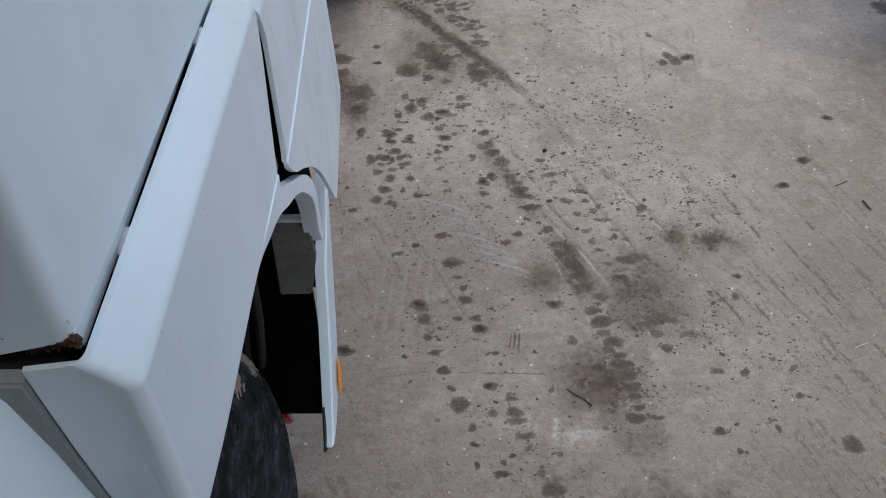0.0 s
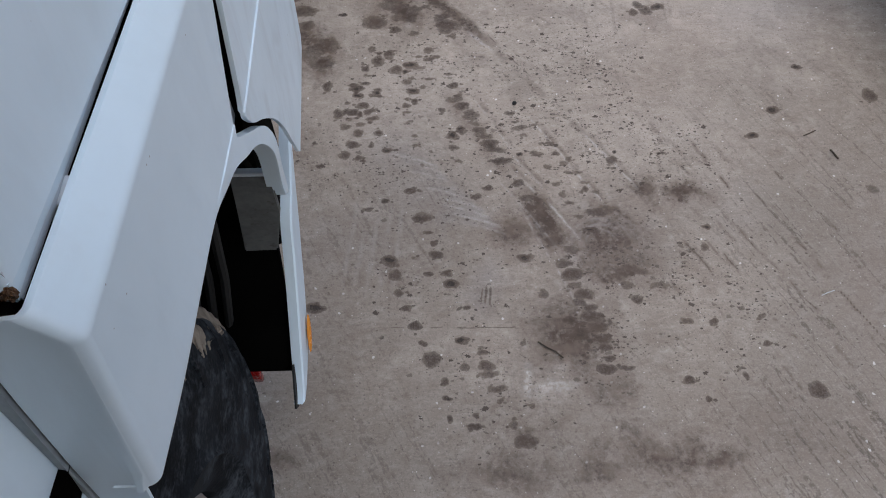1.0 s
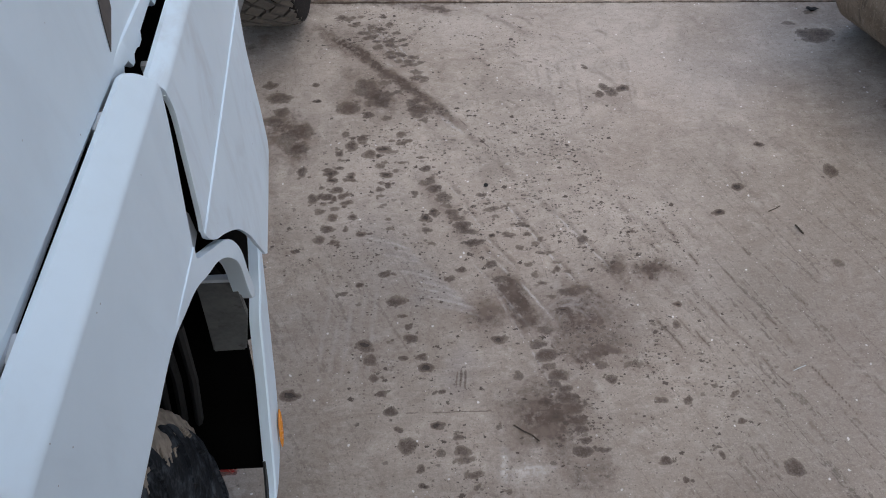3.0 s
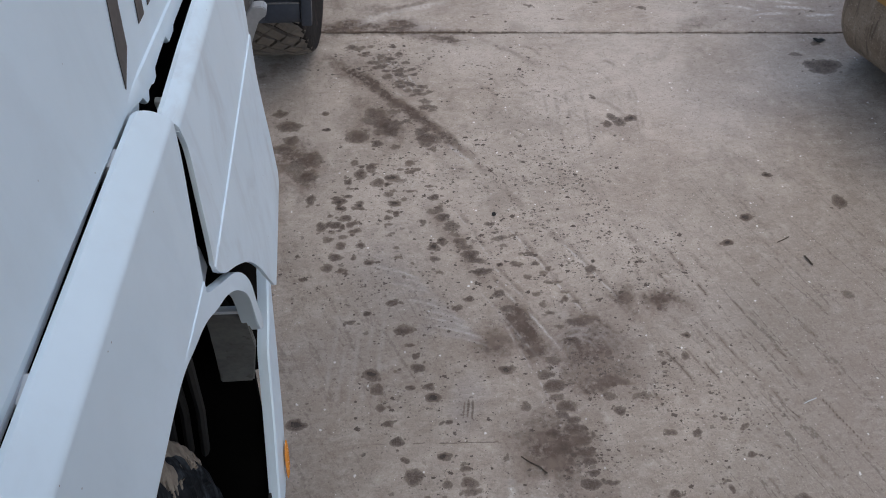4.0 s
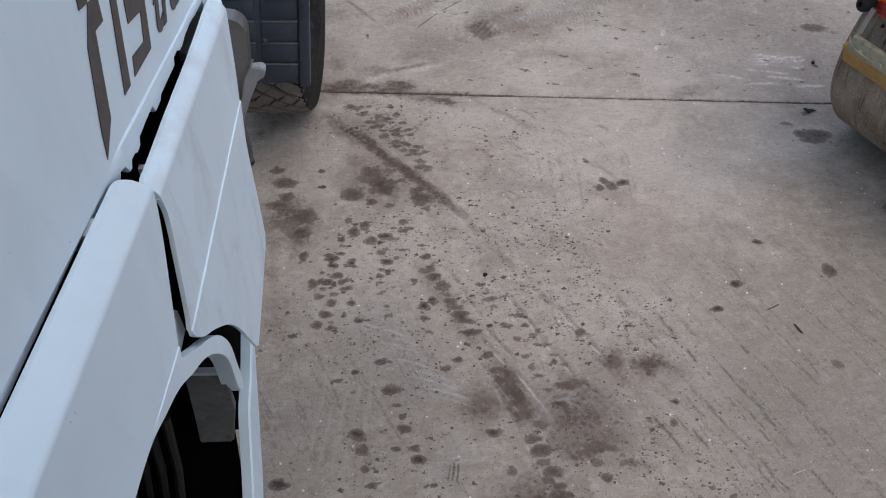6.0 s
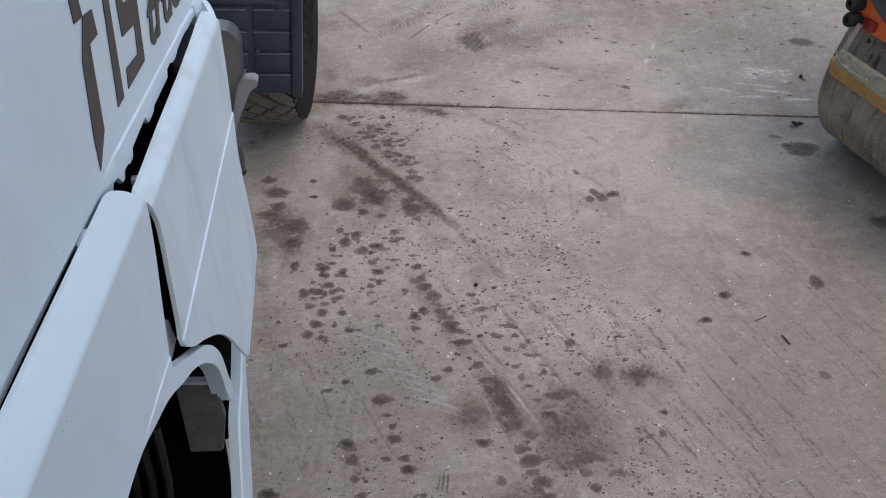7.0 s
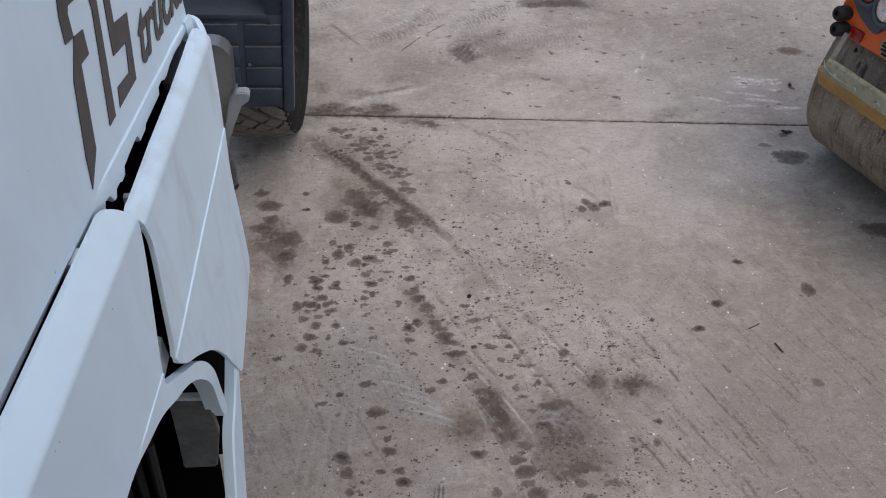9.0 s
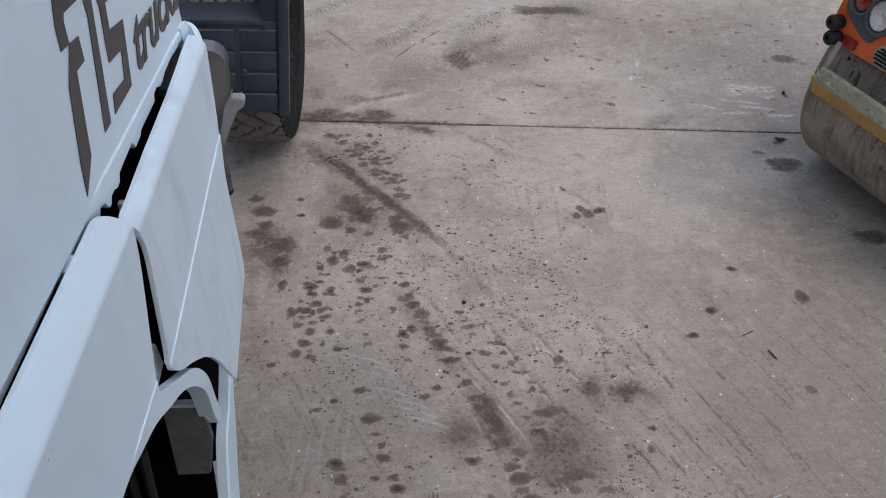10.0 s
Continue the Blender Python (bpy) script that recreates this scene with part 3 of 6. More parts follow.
    def prints(points, columns, gauge, pitch, size, low, high, gaps=0.25):
        """Rows of tread blocks printed along a line: so many columns, so far apart."""
        line = curve([(p[0], p[1], 0) for p in points], 12)
        run = 0.0
        for p, q in zip(line, line[1:]):
            run += (q - p).length
            if run < pitch:
                continue
            run -= pitch
            way = (q - p).normalized()
            for k in range(columns):
                if rng.random() < gaps:
                    continue
                off = (k - (columns - 1) / 2) * gauge + rng.normal() * 0.004
                s = pitch * (0.5 * (k % 2)) + rng.normal() * 0.004
                blot(p.x - way.y * off + way.x * s, p.y + way.x * off + way.y * s, size * rng.uniform(0.7, 1.3), size * rng.uniform(0.4, 0.7), rng.uniform(low, high))

    for group in (DRIPS_BY_TRUCK, LUG_PRINTS_LEFT, LUG_PRINTS_MIDDLE, LUG_PRINTS_NEAR, LUG_PRINTS_RIGHT, DRIPS_IN_YARD):
        for cx, cy, rx, ry in group:
            blot(cx, cy, rx * 0.96, ry * 0.96, rng.uniform(0.62, 1.05) + (0.25 if rng.random() < 0.2 else 0.0))
    for cx, cy, rx, ry in SOFT_STAINS:
        spot(brown, cx, cy, rx * 1.15, ry * 1.15, rng.uniform(0.4, 0.65), soft=True)

    # the long curved skid with its broad head, the prints inside it and the fan of tread rows beside it
    sweep = [(-0.154, 2.478), (-0.088, 2.433), (-0.006, 2.371), (0.063, 2.296), (0.13, 2.222), (0.195, 2.158), (0.259, 2.088), (0.32, 2.013), (0.37, 1.962)]
    track(brown, [(-0.19, 2.50), (-0.12, 2.45), (-0.05, 2.395), (0.02, 2.33)], 0.040, 0.62, 0.0, 0.7, 0.6)
    track(brown, sweep, 0.0195, 1.10, 0.0, 0.15, 0.75)
    track(dark, sweep[2:7], 0.010, 0.36, 0.0, 0.6, 0.8)
    for cx, cy, rx, ry, k in ((0.199, 2.082, 0.022, 0.018, 0.6), (0.246, 2.044, 0.024, 0.020, 0.6), (0.214, 2.03, 0.030, 0.018, 0.55), (0.235, 2.001, 0.019, 0.013, 0.6), (0.151, 2.144, 0.016, 0.010, 0.55), (0.225, 2.06, 0.028, 0.014, 0.5)):
        blot(cx, cy, rx, ry, k)
    track(brown, [(0.18, 2.10), (0.22, 2.04), (0.28, 1.97)], 0.020, 0.5, 0.0, 0.8)
    track(brown, [(0.32, 2.013), (0.37, 1.962), (0.417, 1.877), (0.473, 1.802), (0.53, 1.72)], 0.010, 0.40, 0.0, 0.9)
    track(pale, [(0.290, 2.020), (0.335, 1.970), (0.371, 1.930)], 0.004, 0.6, 0.0, 0.5)
    track(dark, [(0.33, 2.04), (0.37, 1.985), (0.42, 1.91), (0.50, 1.80)], 0.0022, 0.42, 0.0, 0.9)
    prints([(-0.023, 2.581), (0.071, 2.451), (0.160, 2.315), (0.234, 2.198)], 2, 0.034, 0.034, 0.017, 0.52, 0.85, 0.15)
    prints([(0.068, 2.581), (0.137, 2.435), (0.203, 2.296), (0.286, 2.153)], 2, 0.036, 0.036, 0.014, 0.50, 0.85, 0.3)
    prints([(-0.07, 2.58), (0.02, 2.46), (0.11, 2.33)], 1, 0.03, 0.032, 0.019, 0.5, 0.75, 0.2)
    track(brown, [(0.02, 2.53), (0.105, 2.385), (0.18, 2.26)], 0.036, 0.42, 0.0, 0.8)
    for a in (0.0, 0.028, 0.055):
        track(pale, [(0.02 + a, 2.50), (0.09 + a, 2.40), (0.16 + a, 2.28)], 0.003, 0.45, 0.0, 0.8)
    # the second track: soft blocks, then a broad skidded slab and single lugs
    for cx, cy, rx, ry, k in ((0.232, 1.722, 0.024, 0.014, 0.55), (0.258, 1.690, 0.024, 0.013, 0.6), (0.284, 1.653, 0.025, 0.014, 0.62), (0.296, 1.622, 0.018, 0.008, 0.5), (0.307, 1.594, 0.023, 0.011, 0.75), (0.322, 1.568, 0.023, 0.010, 0.72), (0.341, 1.542, 0.027, 0.011, 0.75), (0.355, 1.516, 0.027, 0.010, 0.7), (0.371, 1.473, 0.024, 0.010, 0.85), (0.223, 1.571, 0.017, 0.010, 0.6), (0.255, 1.591, 0.015, 0.010, 0.55), (0.417, 1.386, 0.017, 0.009, 0.75)):
        blot(cx, cy, rx, ry, k)
    for cx, cy, rx, ry, k in ((0.529, 1.105, 0.022, 0.012, 0.8), (0.548, 1.069, 0.029, 0.016, 1.0), (0.46, 1.01, 0.014, 0.014, 0.55), (0.424, 1.125, 0.022, 0.013, 0.62), (0.555, 1.035, 0.020, 0.010, 0.55), (0.577, 1.007, 0.025, 0.013, 0.8), (0.590, 0.965, 0.024, 0.011, 0.7), (0.598, 0.935, 0.023, 0.013, 0.85), (0.606, 0.902, 0.024, 0.011, 0.75), (0.552, 0.882, 0.034, 0.014, 0.55), (0.614, 0.868, 0.022, 0.010, 0.7), (0.553, 1.152, 0.028, 0.013, 0.5)):
        blot(cx, cy, rx, ry, k)
    track(brown, [(0.20, 1.78), (0.265, 1.66), (0.32, 1.56), (0.37, 1.46), (0.42, 1.37)], 0.022, 0.42, 0.0, 0.7)
    # the wedge where the tyre slid, ragged on one side, with a clean edge on the other
    track(brown, [(0.440, 1.342), (0.462, 1.295), (0.484, 1.245), (0.505, 1.190), (0.520, 1.150)], 0.034, 1.25, 0.0, 0.25, 0.8)
    track(brown, [(0.50, 1.26), (0.53, 1.20), (0.56, 1.14)], 0.020, 0.5, 0.0, 0.8)
    for cx, cy, rx, ry, k in ((0.445, 1.333, 0.030, 0.012, 0.55), (0.462, 1.300, 0.026, 0.012, 0.45), (0.480, 1.262, 0.024, 0.015, 0.5), (0.492, 1.225, 0.022, 0.013, 0.55), (0.506, 1.185, 0.022, 0.014, 0.55)):
        blot(cx, cy, rx, ry, k)
    track(brown, [(0.53, 1.10), (0.565, 1.02), (0.595, 0.93), (0.61, 0.84)], 0.030, 0.5, 0.0, 0.7)
    track(pale, [(0.396, 1.350), (0.430, 1.270), (0.468, 1.175), (0.512, 1.075), (0.56, 0.96)], 0.0024, 0.34, 0.0, 0.7)
    prints([(0.44, 1.64), (0.51, 1.50), (0.58, 1.36), (0.64, 1.25)], 2, 0.06, 0.040, 0.014, 0.5, 0.85, 0.3)
    prints([(0.385, 1.72), (0.43, 1.62), (0.48, 1.50)], 1, 0.05, 0.034, 0.015, 0.5, 0.75, 0.25)
    prints([(0.12, 1.90), (0.17, 1.76), (0.21, 1.60), (0.25, 1.44)], 1, 0.05, 0.05, 0.014, 0.5, 0.75, 0.3)
    prints([(0.56, 1.52), (0.62, 1.40), (0.68, 1.30)], 1, 0.05, 0.05, 0.012, 0.40, 0.66, 0.4)
    prints([(0.001, 1.973), (-0.041, 1.844), (-0.072, 1.722), (-0.074, 1.607), (-0.075, 1.477)], 3, 0.040, 0.034, 0.013, 0.5, 0.95, 0.45)
    prints([(0.181, 1.971), (0.123, 1.842), (0.106, 1.695), (0.126, 1.558), (0.110, 1.473)], 2, 0.045, 0.045, 0.011, 0.45, 0.8, 0.5)
    # thin pale and dark scratches along both tracks
    for a, b in (((0.376, 1.467), (0.473, 1.343)), ((0.573, 1.463), (0.676, 1.299)), ((0.47, 1.643), (0.647, 1.339)), ((0.573, 1.641), (0.732, 1.439)), ((0.40, 1.50), (0.49, 1.37)), ((0.355, 1.406), (0.523, 1.145)), ((0.50, 1.32), (0.60, 1.15)), ((0.30, 1.72), (0.40, 1.52)), ((0.43, 1.28), (0.569, 1.048)), ((0.62, 1.60), (0.78, 1.36))):
        track(pale, [a, (0.5 * (a[0] + b[0]) + 0.003, 0.5 * (a[1] + b[1])), b], 0.0024, rng.uniform(0.28, 0.55), 0.0, 0.9)
        track(brown, [(a[0] + 0.012, a[1]), (0.5 * (a[0] + b[0]) + 0.014, 0.5 * (a[1] + b[1])), (b[0] + 0.012, b[1])], 0.006, 0.45, 0.0, 0.8)
    # the stained patch beside the slab, and the swirl of a turned wheel with oil on it
    for cx, cy, rx, ry, k in ((0.383, 1.199, 0.066, 0.048, 1.05), (0.438, 1.177, 0.036, 0.028, 0.65), (0.340, 1.215, 0.040, 0.034, 0.65), (0.673, 1.276, 0.065, 0.024, 1.0), (0.705, 1.262, 0.05, 0.022, 0.9), (0.679, 1.079, 0.090, 0.030, 1.0), (0.61, 1.075, 0.06, 0.024, 0.8), (0.715, 1.176, 0.026, 0.034, 1.0), (0.655, 1.175, 0.13, 0.11, 1.0), (0.73, 1.10, 0.05, 0.04, 0.8), (0.62, 1.14, 0.05, 0.03, 0.7)):
        spot(brown, cx, cy, rx, ry, k, 0.0, True)
    for cx, cy, rx, ry, k in ((0.803, 1.350, 0.045, 0.036, 1.3), (0.835, 1.305, 0.045, 0.022, 0.7), (0.930, 1.338, 0.052, 0.034, 1.4), (0.975, 1.345, 0.04, 0.03, 0.5), (0.525, 0.879, 0.105, 0.095, 1.2), (0.56, 0.80, 0.06, 0.09, 0.7), (0.50, 0.93, 0.05, 0.04, 0.7), (0.55, 0.82, 0.07, 0.05, 0.75), (0.61, 0.72, 0.06, 0.07, 0.7), (0.57, 0.95, 0.05, 0.10, 0.5)):
        spot(brown, cx, cy, rx, ry, k, 0.0, True)
    for cx, cy, rx, ry, k in ((0.670, 1.280, 0.040, 0.011, 0.5), (0.700, 1.085, 0.040, 0.012, 0.55), (0.735, 1.075, 0.03, 0.010, 0.6), (0.613, 1.216, 0.018, 0.008, 1.2), (0.722, 1.17, 0.012, 0.018, 0.5), (0.915, 1.346, 0.022, 0.011, 0.5), (0.70, 1.03, 0.022, 0.012, 0.6), (0.79, 1.03, 0.03, 0.012, 0.5)):
        blot(cx, cy, rx, ry, k)
    for r, k, w in ((0.100, 0.45, 0.012), (0.078, 0.35, 0.008), (0.055, 0.3, 0.010)):
        track(brown, [(0.645 + 1.05 * r * math.cos(a), 1.175 + 0.9 * r * math.sin(a)) for a in (0.4, 1.0, 1.7, 2.4, 3.1, 3.9, 4.7, 5.5)], w, k, 0.0, 0.8)
    for r in (0.09, 0.067, 0.045):
        track(pale, [(0.645 + r * math.cos(a), 1.175 + 0.9 * r * math.sin(a)) for a in (0.2, 0.9, 1.7, 2.6, 3.4)], 0.003, 0.22, 0.0, 0.9)
    # oil spread under the truck's edge
    for cx, cy, rx, ry, k in ((-0.292, 2.129, 0.055, 0.032, 0.55), (-0.270, 2.00, 0.075, 0.070, 1.0), (-0.195, 1.975, 0.044, 0.065, 1.0), (-0.205, 1.875, 0.056, 0.050, 1.0), (-0.32, 1.93, 0.06, 0.08, 0.9), (-0.392, 2.404, 0.034, 0.035, 0.9), (-0.39, 2.45, 0.05, 0.03, 0.7), (-0.031, 2.245, 0.045, 0.034, 0.6), (0.061, 2.150, 0.056, 0.085, 1.0), (0.09, 2.11, 0.05, 0.04, 1.0), (0.02, 2.21, 0.05, 0.04, 0.6), (-0.04, 2.075, 0.040, 0.026, 0.95), (-0.19, 1.80, 0.025, 0.03, 0.55), (-0.29, 1.84, 0.06, 0.05, 0.6), (-0.28, 1.72, 0.04, 0.05, 0.5)):
        spot(brown, cx, cy, rx, ry, k, 0.0, True)
    # broad grime, with the truck's shade on the ground painted in
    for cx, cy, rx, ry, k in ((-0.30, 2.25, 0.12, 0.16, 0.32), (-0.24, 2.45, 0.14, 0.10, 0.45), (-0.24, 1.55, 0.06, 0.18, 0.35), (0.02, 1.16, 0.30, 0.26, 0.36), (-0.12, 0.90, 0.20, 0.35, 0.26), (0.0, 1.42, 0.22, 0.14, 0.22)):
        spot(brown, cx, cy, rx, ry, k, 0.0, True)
    for cx, cy, rx, ry, k in ((-0.19, 1.965, 0.040, 0.032, 0.6), (-0.205, 1.885, 0.046, 0.030, 0.6), (-0.30, 2.02, 0.045, 0.026, 0.55), (-0.24, 1.93, 0.04, 0.04, 0.5), (0.03, 2.15, 0.05, 0.03, 0.5), (0.07, 2.09, 0.05, 0.02, 0.55), (-0.035, 2.072, 0.034, 0.018, 0.6), (0.075, 2.125, 0.034, 0.03, 0.5), (0.05, 2.18, 0.034, 0.02, 0.45), (-0.395, 2.40, 0.026, 0.022, 0.7), (-0.315, 2.195, 0.024, 0.014, 0.95), (0.10, 2.19, 0.03, 0.014, 0.5), (0.12, 2.13, 0.02, 0.016, 0.55), (0.045, 2.03, 0.018, 0.010, 0.6)):
        blot(cx, cy, rx, ry, k)
    for cx, cy, r in ((0.428, 1.50, 0.006), (0.729, 1.497, 0.005), (0.868, 1.488, 0.006), (1.174, 1.552, 0.011), (1.257, 1.655, 0.013), (1.385, 1.835, 0.009), (-0.180, 0.983, 0.014), (0.026, 1.131, 0.013), (0.200, 1.047, 0.013), (-0.138, 2.108, 0.007), (0.223, 0.872, 0.009), (0.960, 1.218, 0.008), (0.09, 1.875, 0.010), (0.082, 1.845, 0.007), (0.10, 1.76, 0.010), (-0.02, 1.755, 0.008)):
        spot(dark, cx, cy, r * 1.35, r * 0.8, 1.35)
    for cx, cy, rx, ry, k in ((1.756, 2.356, 0.048, 0.022, 0.8), (1.72, 2.375, 0.03, 0.016, 0.6), (1.669, 2.447, 0.026, 0.012, 0.5), (1.961, 1.980, 0.060, 0.030, 0.9), (1.593, 1.708, 0.024, 0.026, 0.8), (1.494, 1.340, 0.022, 0.020, 0.42), (0.898, 2.128, 0.015, 0.012, 0.7), (0.919, 2.104, 0.022, 0.016, 0.8), (0.965, 2.121, 0.017, 0.011, 0.7), (0.875, 2.093, 0.013, 0.012, 0.6), (1.122, 2.755, 0.020, 0.009, 0.7), (1.165, 0.712, 0.020, 0.022, 0.8)):
        blot(cx, cy, rx, ry, k)
    # dark damp grime along the joint by the rear wheel, skidded patch and combed tread bands beyond
    for cx, cy, rx, ry, k in ((-0.119, 2.682, 0.080, 0.042, 1.1), (0.123, 2.682, 0.068, 0.030, 1.1), (-0.003, 2.652, 0.20, 0.022, 1.0), (0.23, 2.625, 0.10, 0.016, 0.8), (-0.146, 2.819, 0.056, 0.028, 0.55), (0.308, 2.588, 0.058, 0.026, 0.8), (-0.26, 2.62, 0.12, 0.04, 0.5), (0.308, 2.988, 0.125, 0.11, 0.50), (0.217, 2.881, 0.102, 0.050, 0.55), (0.497, 3.089, 0.058, 0.085, 1.1), (0.401, 3.01, 0.052, 0.067, 0.6), (0.60, 3.098, 0.080, 0.045, 0.55), (0.72, 3.07, 0.10, 0.05, 0.35), (1.323, 2.640, 0.050, 0.018, 0.65), (1.26, 2.62, 0.04, 0.016, 0.55), (2.026, 3.076, 0.05, 0.03, 0.8), (1.05, 2.85, 0.12, 0.05, 0.25), (0.042, 2.779, 0.074, 0.036, 0.6)):
        spot(brown, cx, cy, rx, ry, k, 0.0, True)
    spot(dark, 0.495, 3.055, 0.045, 0.060, 0.45, 0.5)
    for a in (-0.03, 0.0, 0.03):
        track(pale, [(0.46 + a, 3.00), (0.50 + a, 3.06), (0.54 + a, 3.12)], 0.0025, 0.7, 0.0, 0.5)
    for cx, cy, rx, ry, k in ((0.300, 2.592, 0.050, 0.014, 0.55), (0.35, 2.578, 0.03, 0.010, 0.5), (0.112, 2.655, 0.060, 0.012, 0.6), (0.17, 2.675, 0.04, 0.012, 0.45), (-0.12, 2.655, 0.07, 0.012, 0.5)):
        blot(cx, cy, rx, ry, k)
    for pts, w, k, lug in (([(0.026, 3.10), (0.208, 3.27), (0.415, 3.43)], 0.045, 0.42, 0.021), ([(0.64, 3.12), (0.857, 3.21), (1.128, 3.32)], 0.035, 0.40, 0.019), ([(-0.25, 3.40), (-0.087, 3.50), (0.05, 3.58)], 0.03, 0.45, 0.02), ([(0.55, 3.02), (0.80, 3.14), (1.05, 3.22)], 0.05, 0.36, 0.018), ([(0.467, 3.286), (0.583, 3.361), (0.749, 3.465)], 0.045, 0.5, 0.02), ([(0.57, 3.169), (0.65, 3.19), (0.724, 3.218)], 0.03, 0.5, 0.02), ([(0.085, 3.153), (0.219, 3.236), (0.332, 3.37)], 0.03, 0.5, 0.022)):
        track(brown, pts, w, k, lug, 0.8)
        track(pale, [(x0 - 0.03, y0 + 0.045) for x0, y0 in pts], w * 0.4, k, lug * 1.1, 0.8)
    track(dark, [(0.194, 3.06), (0.306, 3.20), (0.435, 3.31)], 0.003, 0.5, 0.0, 0.9)
    track(brown, [(-0.11, 3.30), (-0.04, 3.21), (0.037, 3.12)], 0.005, 0.6)
    track(pale, [(-0.029, 2.690), (0.058, 2.745), (0.204, 2.79), (0.307, 2.82)], 0.010, 0.6, 0.0, 0.6)
    track(brown, [(-0.04, 2.715), (0.058, 2.765), (0.204, 2.815), (0.307, 2.84)], 0.010, 0.55, 0.0, 0.6)
    track(dark, [(0.781, 3.455), (0.902, 3.472), (1.00, 3.48), (1.10, 3.475)], 0.016, 0.9, 0.0, 0.4, 1.3)
    spot(blue, 1.061, 3.475, 0.07, 0.05, 1.0, 0.0, True)
    spot(brown, 1.10, 3.47, 0.08, 0.05, 0.7, 0.0, True)
    for a, b in (((1.455, 2.756), (1.584, 2.730)), ((1.573, 2.692), (1.722, 2.696)), ((1.796, 2.678), (1.911, 2.681)), ((1.681, 2.896), (1.797, 2.856)), ((1.289, 3.027), (1.311, 3.07)), ((1.242, 2.922), (1.262, 2.959)), ((1.60, 2.79), (1.78, 2.76)), ((1.68, 2.74), (1.84, 2.72))):
        track(pale, [a, (0.5 * (a[0] + b[0]), 0.5 * (a[1] + b[1]) + 0.004), b], 0.0048, 1.1, 0.0, 0.7)
    for _ in range(16):
        cx, cy = rng.uniform(1.64, 1.82), rng.uniform(2.80, 2.90)
        track(pale, [(cx, cy), (cx + 0.03, cy - 0.004), (cx + 0.06, cy + 0.004)], 0.005, rng.uniform(0.8, 1.1), 0.0, 0.6)
    spot(pale, 1.75, 2.86, 0.085, 0.040, 0.6, 0.0, True)
    for _ in range(110):
        cx, cy = rng.uniform(0.3, 2.2), rng.uniform(2.62, 3.5)
        blot(cx, cy, rng.uniform(0.006, 0.014), rng.uniform(0.003, 0.006), rng.uniform(0.4, 0.8))
    # curling scrapes and combed patches between the joint and the skid
    for _ in range(60):
        cx, cy = rng.uniform(0.38, 0.95), rng.uniform(2.05, 2.60)
        s = rng.uniform(0.6, 1.2)
        track(red if rng.random() < 0.5 else brown, [(cx, cy), (cx + 0.03 * s, cy - 0.008 * s), (cx + 0.05 * s, cy - 0.025 * s), (cx + 0.07 * s, cy - 0.06 * s)], rng.uniform(0.003, 0.006), rng.uniform(0.16, 0.36), 0.0, 0.9)
    track(brown, [(0.44, 2.60), (0.50, 2.545), (0.58, 2.49), (0.66, 2.42)], 0.008, 0.4, 0.0, 0.8)
    for cx in (0.62, 0.66, 0.70, 0.74, 0.80, 0.98, 1.00):
        track(brown, [(cx, 2.28), (cx + 0.004, 2.16), (cx, 2.02)], 0.004, 0.28, 0.0, 0.9)
    # bluish scuff bands and streaks beside the arch, pale scrapes, a hairline crack
    for k in range(9):
        a, b = 0.02 + 0.026 * k, 1.52 - 0.032 * k
        track(blue, [(a, b), (a + 0.07, b - 0.018), (a + 0.14, b - 0.05)], 0.010, 0.75, 0.0, 0.7)
        track(pale, [(a + 0.01, b - 0.014), (a + 0.08, b - 0.032), (a + 0.15, b - 0.062)], 0.0030, 0.34, 0.0, 0.9)
    for cx, cy, rx, ry, k in ((0.05, 1.50, 0.12, 0.14, 0.55), (0.10, 1.36, 0.14, 0.12, 0.6), (0.19, 1.28, 0.05, 0.05, 0.9), (-0.05, 1.22, 0.14, 0.12, 0.45), (0.30, 1.03, 0.04, 0.06, 0.6), (1.40, 2.20, 0.18, 0.14, 0.5), (0.66, 1.18, 0.10, 0.09, 0.5), (1.08, 1.30, 0.12, 0.12, 0.3), (1.55, 2.75, 0.25, 0.1, 0.4), (0.15, 2.67, 0.10, 0.03, 0.9), (-0.10, 2.68, 0.12, 0.03, 0.9)):
        spot(blue, cx, cy, rx, ry, k, 0.0, True)
    for cx in (-0.02, 0.015, -0.055, -0.09, 0.05):
        track(pale, [(cx + 0.02, 1.34), (cx, 1.18), (cx - 0.02, 1.02)], 0.0040, 0.13, 0.0, 0.9)
        track(brown, [(cx + 0.03, 1.32), (cx + 0.012, 1.16), (cx - 0.01, 1.0)], 0.005, 0.32, 0.0, 0.9)
    for dx in (-0.012, 0.0, 0.012):
        track(dark, [(0.302 + dx, 1.040), (0.299 + dx, 1.01), (0.294 + dx, 0.978)], 0.0025, 0.5, 0.0, 0.6)
    track(pale, [(0.40, 0.80), (0.397, 0.76), (0.395, 0.715)], 0.007, 0.7, 0.0, 0.5)
    track(pale, [(0.395, 0.728), (0.45, 0.735), (0.515, 0.738)], 0.012, 0.75, 0.0, 0.5, 0.7)
    track(dark, [(-0.172, 0.925), (0.093, 0.916), (0.408, 0.908), (0.634, 0.899)], 0.0014, 0.45, 0.0, 0.8)
